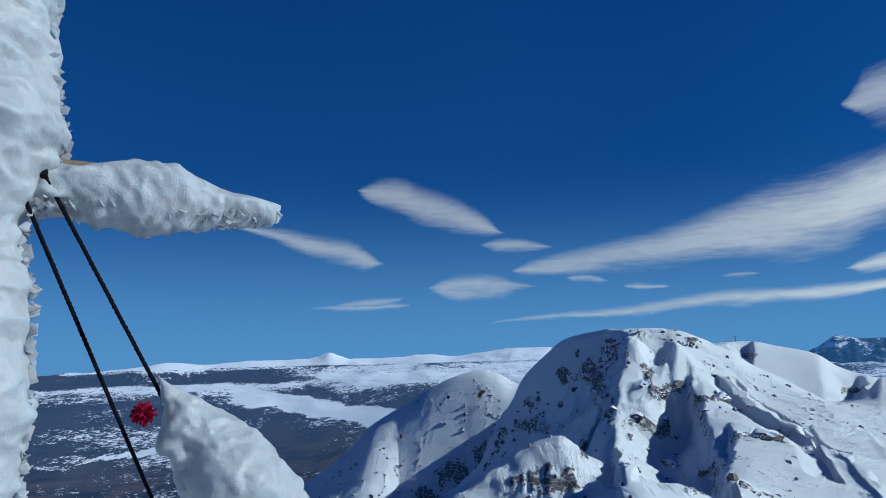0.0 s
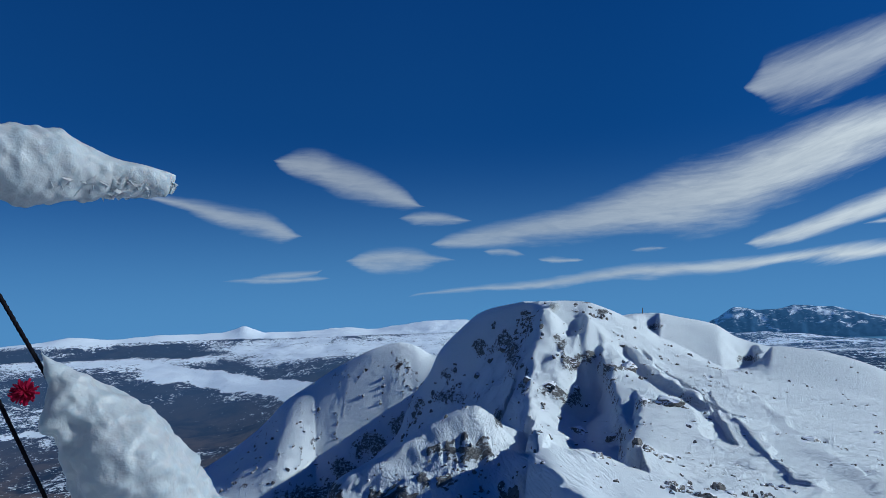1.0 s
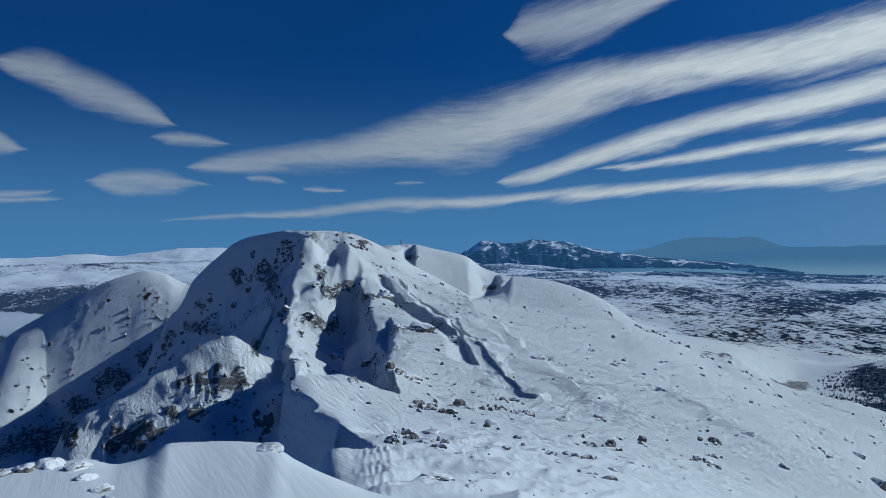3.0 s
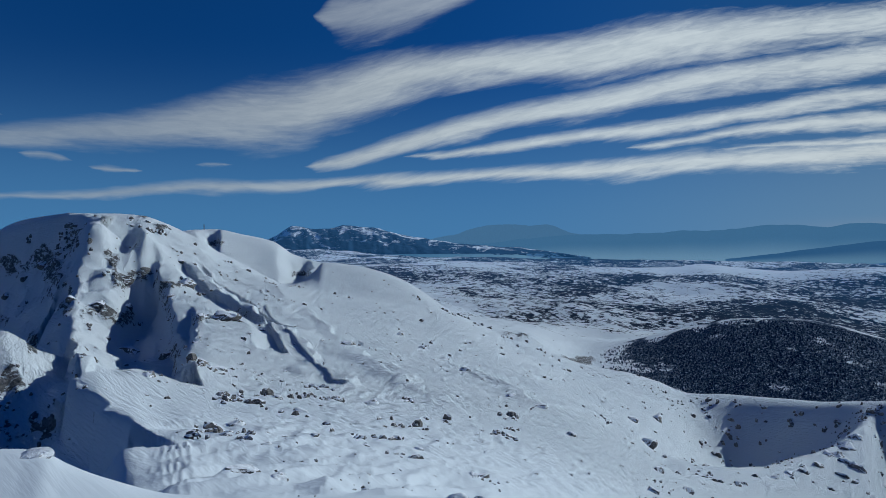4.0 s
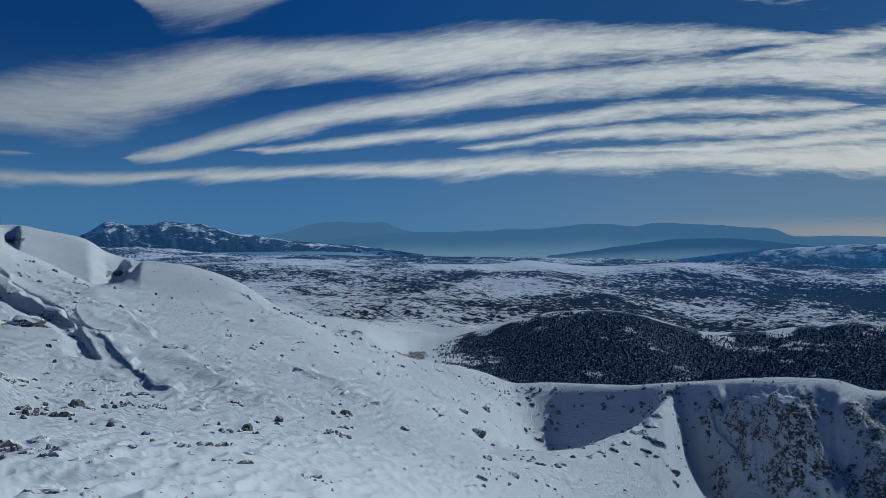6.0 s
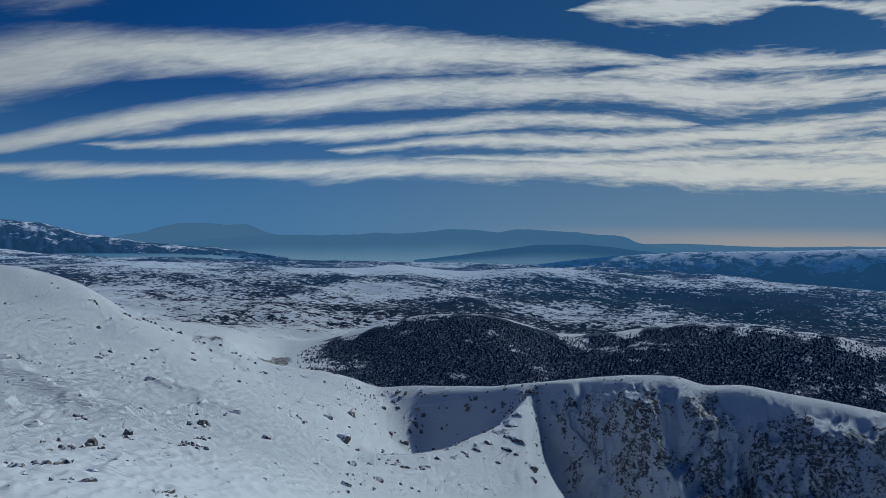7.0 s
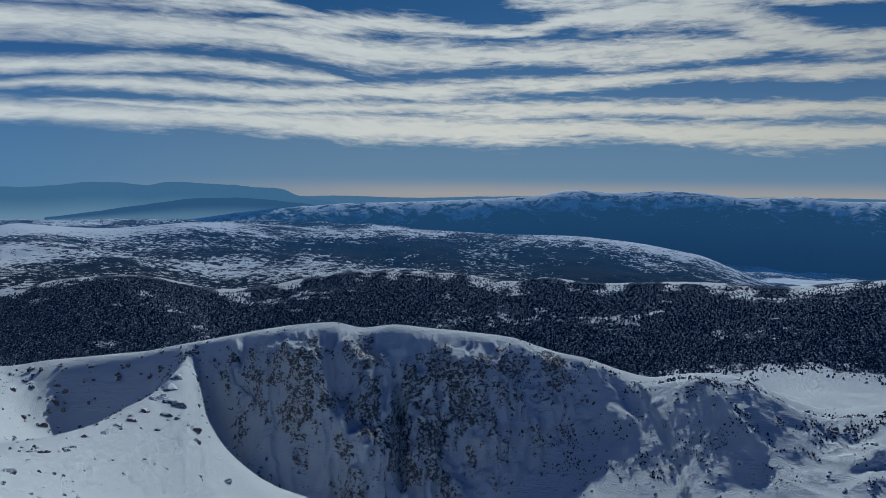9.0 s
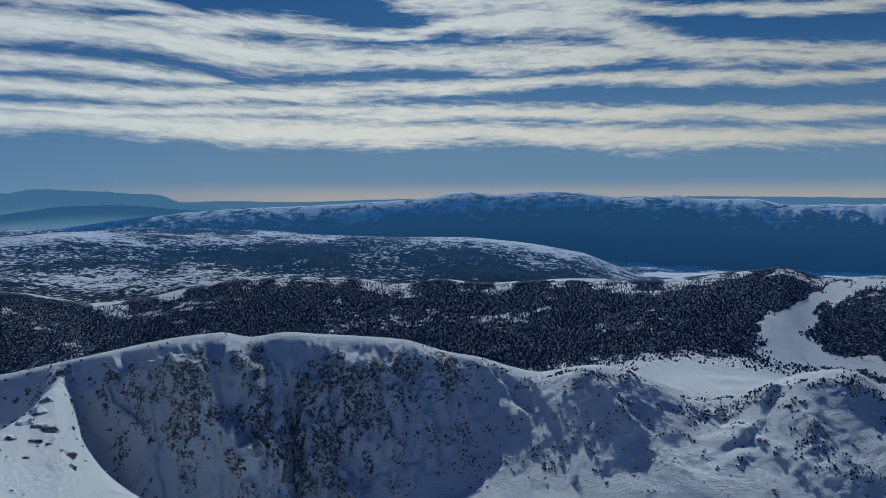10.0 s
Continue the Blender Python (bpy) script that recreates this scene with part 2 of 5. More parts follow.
def tree_material(name, dark, light, frost):
    m, n = material(name)
    g = n.add("ShaderNodeNewGeometry")
    up = n.add("ShaderNodeSeparateXYZ", g.outputs["Normal"]).outputs[2]
    each = g.outputs["Random Per Island"]
    speck = n.noise(g.outputs["Position"], 0.9, 4.0, 0.7)
    needle_tone = n.mix(each, dark, light)
    dust = n.step(n.math("ADD", n.math("MULTIPLY", up, 0.35), n.math("ADD", n.math("MULTIPLY", speck, 0.8), n.math("MULTIPLY", each, 0.35))), 0.80, 0.98)
    finish(n, n.mix(n.math("MULTIPLY", dust, frost), needle_tone, (0.80, 0.83, 0.87, 1)), 0.8)
    return m


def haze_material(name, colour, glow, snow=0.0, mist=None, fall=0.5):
    """Distance: ranges many kilometres off, the haze before them painted on as emission."""
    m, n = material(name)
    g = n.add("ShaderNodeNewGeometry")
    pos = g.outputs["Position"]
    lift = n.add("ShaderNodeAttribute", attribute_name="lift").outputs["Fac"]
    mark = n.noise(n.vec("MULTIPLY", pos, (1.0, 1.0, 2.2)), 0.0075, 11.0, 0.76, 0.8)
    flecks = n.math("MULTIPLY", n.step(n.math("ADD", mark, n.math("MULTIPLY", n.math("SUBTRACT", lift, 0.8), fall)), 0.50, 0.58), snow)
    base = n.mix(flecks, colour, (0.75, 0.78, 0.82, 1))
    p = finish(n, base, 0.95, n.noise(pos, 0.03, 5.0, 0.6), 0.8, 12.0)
    # haze as glow, blending to the mist tone at the foot
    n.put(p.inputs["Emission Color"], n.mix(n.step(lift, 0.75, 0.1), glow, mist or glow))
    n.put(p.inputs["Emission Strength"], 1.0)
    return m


SNOW = terrain_material("snow_rock_and_heath")
# the two colours are haze glow, west and east
DISTANCE = terrain_material("distant_heath_and_snow_with_haze", ((0.036, 0.062, 0.125, 1), (0.024, 0.076, 0.180, 1)))
RIME = rime_material()
# blue haze is mixed into the needles' colour, besides the snow dust
NEEDLES = tree_material("hazy_snow_dusted_needles", (0.026, 0.050, 0.090, 1), (0.066, 0.110, 0.178, 1), 0.44)
SCRUB = tree_material("dark_scrub", (0.020, 0.030, 0.038, 1), (0.050, 0.062, 0.068, 1), 0.25)
STONE = None


# ---------------------------------------------------------------- the lie of the land
def smooth(xs, ys, x):
    """A smooth curve through knots that never overshoots them (x inside the knots)."""
    xs, ys = np.asarray(xs, float), np.asarray(ys, float)
    h = np.diff(xs)
    d = np.diff(ys) / h
    m = np.zeros(len(xs))
    same = d[:-1] * d[1:] > 0
    w1, w2 = 2 * h[1:] + h[:-1], h[1:] + 2 * h[:-1]
    with np.errstate(divide="ignore", invalid="ignore"):
        m[1:-1] = np.where(same, (w1 + w2) / (w1 / d[:-1] + w2 / d[1:]), 0)
    m[0], m[-1] = d[0], d[-1]
    i = np.clip(np.searchsorted(xs, x) - 1, 0, len(xs) - 2)
    t = (x - xs[i]) / h[i]
    return (ys[i] * (1 + 2 * t) * (1 - t) ** 2 + m[i] * h[i] * t * (1 - t) ** 2 + ys[i + 1] * t * t * (3 - 2 * t) + m[i + 1] * h[i] * t * t * (t - 1))


# Lines of the land from near to far, each round the whole horizon, fitted to the camera's view:
# bearing, a chosen distance in metres, angle of sight in degrees from the summit.
LAND = {
    "feet": [(-40, .03, -88.96), (140, .03, -88.96)],
    "top": [(-40, 2.6, -32.8), (-12, 2.6, -32.8), (0, 3, -29.5), (20, 3, -29.5), (60, 2.6, -33), (140, 2.6, -33)],
    "brink": [(-40, 4, -26), (-15, 4.2, -24), (-11, 5.2, -17.5), (-9.4, 6, -15.5), (-7.3, 6.3, -15.0), (0, 6.4, -15.2), (2.5, 6.2, -15.9), (4.2, 6.3, -15.7), (6.0, 6.6, -14.8), (8.3, 6.7, -14.9), (12.3, 6.6, -15.3), (13.9, 6.3, -15.9), (15.4, 6, -16.9), (18, 5.6, -18.3), (23, 5.2, -20.2), (30, 5, -21.2), (40, 5, -21.4), (50, 5, -22), (60, 4.4, -24), (140, 4, -26)],
    "drop": [(-40, 12, -45), (-10, 12, -36), (0, 13, -27), (10, 14, -24), (18, 13, -22.5), (25, 13, -22), (40, 13, -22.5), (60, 13, -27), (90, 14, -36), (140, 14, -36)],
    "hollow": [(-40, 55, -50), (-10, 55, -42), (-4, 62, -34), (0, 62, -30), (6, 62, -25), (10, 60, -21.5), (13, 60, -18.6), (15.6, 60, -15.2), (17, 58, -14.6), (19, 55, -15.2), (22, 50, -16.2), (30, 50, -17), (40, 50, -18.5), (50, 50, -21), (60, 55, -24.5), (75, 60, -31), (90, 60, -34), (140, 60, -34)],
    "front": [(-40, 80, -46), (-10, 92, -34), (-3, 101, -21.5), (0, 102, -20), (3, 103, -18.4), (6, 105, -16.6), (9, 106, -14.2), (11, 105, -12), (12.6, 104, -9.9), (13.8, 104, -9.4), (17, 102, -10.4), (21, 98, -12), (25, 92, -13.4), (30, 88, -14.4), (40, 88, -15.8), (50, 92, -18), (60, 98, -21.5), (75, 105, -28), (90, 105, -32), (140, 105, -32)],
    "shoulder": [(-40, 120, -38), (-12, 116, -29), (-6, 122, -19), (-3.3, 127, -14.8), (-2.2, 130, -12.5), (.6, 136, -11.05), (3.5, 138, -9.5), (6.6, 141, -7.5), (8.4, 141, -6.85), (9.9, 140, -6.35), (13.7, 142, -6.45), (15.1, 140, -7.4), (17, 140, -7.6), (19.4, 138, -8.4), (21.5, 136, -9.8), (25, 130, -11.6), (30, 125, -12.6), (40, 125, -14), (50, 130, -16), (60, 140, -19.5), (70, 150, -25), (80, 150, -29), (140, 150, -30)],
    "couloir": [(-40, 240, -34), (-10, 300, -28), (-3, 290, -18), (3, 270, -14.5), (9, 228, -12), (14, 200, -11.6), (17, 195, -11.8), (19.6, 190, -11), (20.8, 188, -9.5), (22, 186, -9.4), (25, 190, -9.7), (30, 195, -10.2), (40, 200, -11.4), (50, 210, -13.4), (60, 172, -18.8), (66, 178, -21.6), (75, 190, -26), (82, 195, -28.5), (90, 225, -31), (105, 260, -29.5), (140, 275, -28)],
    "spur": [(-40, 320, -31), (-10, 390, -28), (0, 385, -15), (4, 365, -12), (8, 335, -10.3), (11, 305, -8.6), (12.6, 290, -6.4), (13.4, 290, -5.7), (14.4, 288, -6.4), (16, 285, -7.2), (17.5, 285, -7.2), (19, 285, -6.2), (20, 285, -5.4), (25, 290, -6.2), (30, 300, -6.9), (40, 315, -8.5), (50, 320, -11.8), (56, 232, -15.8), (59, 215, -17.9), (62, 228, -17.75), (65.6, 250, -17.4), (68.5, 280, -16.4), (70.6, 315, -15.2), (72.1, 345, -13.9), (73.0, 335, -14.8), (73.6, 312, -17.2), (74.4, 298, -19.0), (76, 282, -21.0), (78.5, 270, -22.7), (81.5, 262, -23.9), (85, 264, -25.6), (90, 290, -27.5), (97, 310, -26.5), (102, 330, -24.2), (107, 336, -22.4), (115, 315, -22.6), (125, 318, -22.4), (132, 326, -21.5), (140, 330, -21.5)],
    "bowl": [(-40, 360, -30), (-10, 470, -26), (0, 470, -13.5), (4, 465, -8.4), (7, 440, -5.6), (9, 420, -4.6), (11, 402, -3.4), (13, 386, -1.6), (14.4, 372, -0.3), (15.2, 368, -0.2), (16.3, 360, -1.4), (17.3, 360, -1.6), (18, 360, -1.0), (19, 360, -1.3), (21, 360, -2.2), (25, 365, -4.0), (30, 370, -4.9), (40, 385, -6.4), (50, 395, -10.7), (58, 400, -13.2), (60, 400, -14.6), (62.4, 402, -17.2), (64.6, 402, -18.3), (68, 404, -17.2), (71, 412, -14.4), (72.4, 414, -13.2), (73.2, 408, -14.4), (74.0, 378, -18.2), (76, 344, -21.9), (79, 318, -24.8), (84, 308, -26.4), (90, 316, -26), (97, 332, -24), (102, 366, -20.2), (107, 382, -17.5), (115, 369, -16.9), (122, 381, -17.9), (130, 381, -16.0), (140, 384, -17)],
    "crest": [(-40, 400, -29), (-10, 530, -24), (-3.6, 525, -15.6), (-.3, 520, -11.1), (2.7, 512, -8.7), (3.9, 505, -6.06), (5.5, 488, -3.87), (6.1, 480, -2.6), (7.1, 467, -1.45), (8.2, 455, -.48), (9.5, 440, .54), (10.7, 425, .98), (12.5, 408, 1.3), (13.3, 400, 1.42), (14.2, 400, 1.38), (16.1, 400, 1.4), (18, 400, 1.25), (19.8, 402, .62), (21.2, 405, -.09), (22.2, 405, -.6), (23.4, 408, -1.5), (25.3, 410, -2.5), (27, 412, -3.5), (28.5, 415, -4.14), (29.7, 420, -3.9), (30.7, 428, -3.25), (31.5, 432, -2.5)],
    "crest_east": [(31.5, 432, -2.5), (34, 435, -2.77), (36.5, 436, -3.43), (38.2, 437, -4.16), (40.1, 438, -5.4), (41.9, 440, -6.65), (43.7, 440, -7.4), (45.3, 442, -8.0), (47.7, 445, -8.3), (50, 448, -9.8), (52.6, 452, -10.7), (55.9, 458, -11.2), (57.9, 462, -11.7), (60.6, 468, -12.57), (63.2, 465, -12.43), (68.8, 450, -12.4), (72, 440, -12.06), (75.8, 430, -11.55), (78.4, 424, -11.2), (81, 421, -10.93), (83.7, 420, -10.83), (86.2, 424, -11.3), (88.7, 424, -11.06), (91.3, 426, -11.32)],
    "crest_south": [(91.3, 426, -11.32), (94.7, 428, -11.6), (98.4, 428, -12.0), (101.7, 424, -13.0), (104.4, 420, -13.44), (106.8, 418, -14.17), (109.4, 415, -14.67), (111.6, 410, -14.25), (114.1, 405, -13.92), (116, 405, -13.96), (117.9, 410, -14.6), (120.2, 416, -15.4), (122, 420, -15.66), (123.7, 420, -15.2), (126.3, 418, -14.6), (127.4, 416, -14.2), (129, 415, -13.4), (131.8, 415, -12.8), (134.2, 416, -13.7), (140, 420, -15)],
    "lee": [(-40, 470, -25), (-12, 556, -15.6), (-3.6, 560, -14.8), (0, 560, -14.3), (4, 556, -13.2), (6, 546, -10.6), (8, 528, -6.5), (14, 488, -2), (20, 470, -1.6), (24, 465, -4.2), (27.5, 465, -5.6), (30, 470, -4.8), (33, 480, -4.5), (40, 500, -7.4), (45, 520, -9.2), (50, 530, -11.2), (60, 540, -14), (75, 520, -14.5), (84, 520, -14), (100, 520, -15), (110, 510, -16.2), (120, 520, -16.4), (130, 520, -15), (140, 520, -16)],
    "dome": [(-40, 760, -22), (-20, 745, -16), (-12.8, 740, -11), (-9.9, 738, -9.24), (-7.4, 735, -7.28), (-5.9, 733, -5.75), (-4.3, 730, -4.77), (-1, 722, -2.87), (1.3, 716, -1.89), (3.1, 710, -1.54), (4.2, 704, -1.79), (5.7, 695, -2.63), (9, 670, -3.2), (16, 600, -1), (20, 565, -.1), (21.5, 560, .18), (23, 560, .25), (25.3, 560, -.2), (27.6, 560, -.78), (29.1, 560, -1.8), (30.6, 565, -2.35), (32.6, 570, -2.9), (36, 590, -4.2), (40, 620, -6.6), (44, 650, -8.0), (48, 680, -8.8), (52, 700, -11.2)],
    "dome_east": [(52, 700, -11.2), (56, 710, -13), (62, 720, -15), (75, 720, -15.5), (90, 720, -15.5), (105, 720, -15.8), (112, 700, -15), (117, 690, -14), (121, 680, -13.6), (126, 700, -13.3), (131, 720, -13.6), (140, 720, -15)],
    "forest": [(-40, 1300, -15.5), (-14, 1300, -15), (0, 1200, -13), (20, 1100, -8), (36, 1100, -6), (43, 1120, -7.2), (48, 1120, -7.9), (53, 1120, -9.4), (58.8, 1140, -8.15), (61.5, 1150, -7.3), (64.4, 1150, -6.74), (67.7, 1150, -6.66), (70.3, 1150, -6.94), (72.8, 1150, -7.6), (75, 1160, -8.1), (78.7, 1170, -7.85), (81, 1170, -7.4), (85.6, 1180, -6.8), (88.8, 1180, -6.75), (94, 1190, -6.93), (96.4, 1190, -7.27), (98.4, 1190, -7.46)],
    "forest_south": [(98.4, 1190, -7.46), (101, 1200, -7.08), (105, 1200, -7.4), (111.5, 1220, -7.07), (115.8, 1220, -7.1), (119, 1220, -6.96), (122.2, 1200, -6.47), (126, 1180, -5.85), (127.3, 1180, -5.62), (129.6, 1190, -6.16), (130.8, 1190, -6.28), (136, 1190, -6.2), (140, 1200, -6.6)],
    "vale": [(-40, 1700, -12.6), (-14, 1700, -12.5), (0, 1600, -10.5), (20, 1500, -7), (40, 1500, -6.2), (46, 1500, -6.9), (53, 1500, -7.4), (60, 1500, -8.2), (68, 1500, -7.8), (75, 1500, -8.6), (85, 1500, -8), (98, 1500, -8.4), (120, 1500, -8.2), (140, 1500, -8)],
    "heath": [(-40, 2300, -9.6), (-14, 2300, -9.2), (0, 2200, -7.4), (20, 2100, -5), (40, 2100, -4.6), (60, 2100, -5.0), (75, 2100, -6.0), (90, 2100, -6.4), (112, 2100, -7.2), (120, 2200, -8), (140, 2200, -8.2)],
    "hill": [(-40, 3100, -6.0), (-14, 3100, -5.4), (0, 3000, -4), (20, 2900, -2.8), (40, 2900, -2.7), (50, 2900, -2.95), (58.8, 2900, -3.03), (61.6, 2900, -2.81), (67, 2900, -3.1), (73.6, 2900, -2.76), (77, 2900, -2.87), (82.6, 2900, -3.25), (88.8, 2900, -3.28), (98.4, 2900, -3.64), (102.7, 2900, -3.67), (108.2, 2900, -4.16), (112.1, 2900, -4.82), (115.2, 2900, -5.85), (117.6, 2950, -6.75), (121, 3000, -7.2), (140, 3000, -7.4)],
    "plain": [(-40, 3700, -3.4), (-14, 3700, -2.9), (0, 3600, -2.2), (20, 3600, -1.9), (40, 3600, -2.4), (58, 3600, -3.2), (75, 3600, -3.6), (100, 3600, -4.6), (112, 3600, -5.9), (118, 3600, -6.5), (126, 3600, -6.55), (140, 3600, -6.4)],
    "foot": [(-40, 4300, -2.0), (-14, 4300, -1.7), (0, 4300, -1.2), (15, 4300, -1.2), (26, 4300, -1.3), (40, 4300, -2.2), (80, 4300, -2.7), (95, 4300, -3.6), (110, 4300, -4.8), (120, 4300, -5.6), (140, 4300, -5.6)],
    "far": [(-40, 4700, -1.1), (-29.8, 4700, -1.0), (-26.3, 4700, -.92), (-24, 4700, -.79), (-21, 4700, -.4), (-19, 4700, -.5), (-14, 4700, -.45), (-11, 4700, -.5), (-9.9, 4700, -.2), (-9.1, 4700, .08), (-8.4, 4700, -.16), (-7.4, 4700, -.49), (-3.8, 4700, -.4), (2, 4700, -.2), (8, 4700, .1), (20, 4700, -.5), (26.6, 4700, -1.0), (40, 4700, -2.3), (80, 4700, -2.8), (95, 4700, -3.6), (140, 4700, -5)],
}
JOIN = {"crest": ("crest", "crest_east", "crest_south"), "dome": ("dome", "dome_east"), "forest": ("forest", "forest_south")}
ORDER = [("feet", 3), ("top", 10), ("brink", 14), ("drop", 50), ("hollow", 40), ("front", 50), ("shoulder", 50), ("couloir", 80), ("spur", 70), ("bowl", 130), ("crest", 16), ("lee", 60), ("dome", 44), ("forest", 16), ("vale", 50), ("heath", 50), ("hill", 30), ("plain", 26), ("foot", 26), ("far", 0)]

# columns: fine where the camera looks, coarse behind it
BEARINGS = np.concatenate([np.arange(-36, -8, 0.25), np.arange(-8, 32, 0.1), np.arange(32, 72, 0.16), np.arange(72, 104, 0.1), np.arange(104, 138, 0.15), np.arange(138, 324, 3.0)])
inside = np.where(BEARINGS > 140, 280 - BEARINGS, BEARINGS)
inside = np.clip(inside, -40, 140)


def line(name):
    knots = []
    for piece in JOIN.get(name, (name,)):
        knots += LAND[piece][1 if knots else 0:]
    b, r, a = zip(*knots)
    r, a = smooth(b, r, inside), smooth(b, a, inside)
    return r, r * np.tan(np.radians(a))


TURN = np.arange(1024) * (2 * math.pi / 1024)
COS, SIN = np.cos(TURN).astype(np.float32), np.sin(TURN).astype(np.float32)


def perlin(x, y, seed=0):
    """Gradient noise, about -0.7 to 0.7."""
    x, y = np.asarray(x, np.float32), np.asarray(y, np.float32)
    x, y = np.broadcast_arrays(x, y)
    xf, yf = np.floor(x), np.floor(y)
    fx, fy = x - xf, y - yf
    xi, yi = xf.astype(np.int32).astype(np.uint32), yf.astype(np.int32).astype(np.uint32)
    ax = (xi * np.uint32(374761393), (xi + np.uint32(1)) * np.uint32(374761393))
    ay = [v * np.uint32(668265263) + np.uint32(seed * 144269504 & 0xFFFFFFFF) for v in (yi, yi + np.uint32(1))]

    def corner(i, j):
        h = ax[i] + ay[j]
        h ^= h >> np.uint32(13)
        h *= np.uint32(1274126177)
        h ^= h >> np.uint32(16)
        h &= np.uint32(1023)
        return COS[h] * (fx - i) + SIN[h] * (fy - j)

    u, v = fx * fx * fx * (fx * (fx * 6 - 15) + 10), fy * fy * fy * (fy * (fy * 6 - 15) + 10)
    low = corner(0, 0)
    low += u * (corner(1, 0) - low)
    high = corner(0, 1)
    high += u * (corner(1, 1) - high)
    return low + v * (high - low)


def window(v, a, b, c, d):
    """0 up to a, 1 from b to c, 0 past d."""
    up = np.clip((v - a) / (b - a), 0, 1)
    down = np.clip((d - v) / (d - c), 0, 1)
    return up * up * (3 - 2 * up) * down * down * (3 - 2 * down)


def build_land():
    RR, ZZ = zip(*[line(name) for name, _ in ORDER])
    RR, ZZ = np.array(RR), np.array(ZZ)
    L = np.log(RR)
    h = np.diff(L, axis=0)
    d = np.diff(ZZ, axis=0) / h
    m = np.zeros_like(L)
    w1, w2 = 2 * h[1:] + h[:-1], h[1:] + 2 * h[:-1]
    with np.errstate(divide="ignore", invalid="ignore"):
        m[1:-1] = np.where(d[:-1] * d[1:] > 0, (w1 + w2) / (w1 / d[:-1] + w2 / d[1:]), 0)
    m[0], m[-1] = d[0], d[-1]
    rows_r, rows_z, rows_s = [], [], []
    for k, (name, count) in enumerate(ORDER[:-1]):
        for j in range(count):
            t = j / count
            rows_r.append(np.exp(L[k] + h[k] * t))
            rows_z.append(ZZ[k] * (1 + 2 * t) * (1 - t) ** 2 + m[k] * h[k] * t * (1 - t) ** 2 + ZZ[k + 1] * t * t * (3 - 2 * t) + m[k + 1] * h[k] * t * t * (t - 1))
            rows_s.append(k + t)
    rows_r.append(RR[-1]), rows_z.append(ZZ[-1]), rows_s.append(len(ORDER) - 1.0)
    rows_r.append(RR[-1] * 1.03), rows_z.append(ZZ[-1] - 60), rows_s.append(len(ORDER) - 0.5)
    return np.array(rows_r), np.array(rows_z), np.array(rows_s)


R, Z, S = build_land()
# no line of the land runs dead straight from the summit
for k, s_row in enumerate(S):
    bend = 0.35 * (window(s_row, 3.1, 3.8, 5.2, 5.9) + window(s_row, 6.2, 6.9, 9.2, 9.75))
    if bend > 0:
        at = BEARINGS + bend * (perlin(BEARINGS / 6, 0 * BEARINGS + s_row * 1.6, 71) + 0.6 * perlin(BEARINGS / 2.4, 0 * BEARINGS + s_row * 4.0, 72))
        R[k], Z[k] = np.interp(at, BEARINGS, R[k]), np.interp(at, BEARINGS, Z[k])
B = np.broadcast_to(BEARINGS, R.shape)
X, Y = R * np.sin(np.radians(B)), R * np.cos(np.radians(B))
STAGE = np.broadcast_to(S[:, None], R.shape)
AT = {name: k for k, (name, _) in enumerate(ORDER)}


def stage(a, b, c, d):
    return window(STAGE, a, b, c, d)


def carve(bearing, angle, wide, tall, depth):
    """A wind scoop: a gentle floor that ends at a steep wall on its sunward side."""
    global Z
    col = Z[:, np.argmin(np.abs(BEARINGS - bearing))], R[:, np.argmin(np.abs(BEARINGS - bearing))]
    seen = np.maximum.accumulate(np.degrees(np.arctan2(*col)) * (col[1] > 3) - 90 * (col[1] <= 3))
    r0 = col[1][min(np.searchsorted(seen, angle), len(seen) - 1)]
    t = np.radians(B - bearing) * r0 / wide + 0.25 * perlin(X / wide, Y / wide, 77)
    q = (R - r0) / tall
    Z = Z - depth * window(t, -1.0, 0.55, 0.62, 0.95) * window(q, -1, -.25, .25, 1)


def lip(b0, r0, b1, r1, height, wide):
    """A crest of drifted snow between two places, steep on its left."""
    global Z
    p, q = toward(b0, r0), toward(b1, r1)
    d = q - p
    n = d.length
    t = ((X - p.x) * d.x + (Y - p.y) * d.y) / n / n
    s = ((X - p.x) * d.y - (Y - p.y) * d.x) / n + wide * 1.3 * perlin(X / wide / 3, Y / wide / 3, 78)
    Z = Z + height * window(t, 0, .2, .8, 1) * window(s / wide, -.25, .05, .1, 1.6)


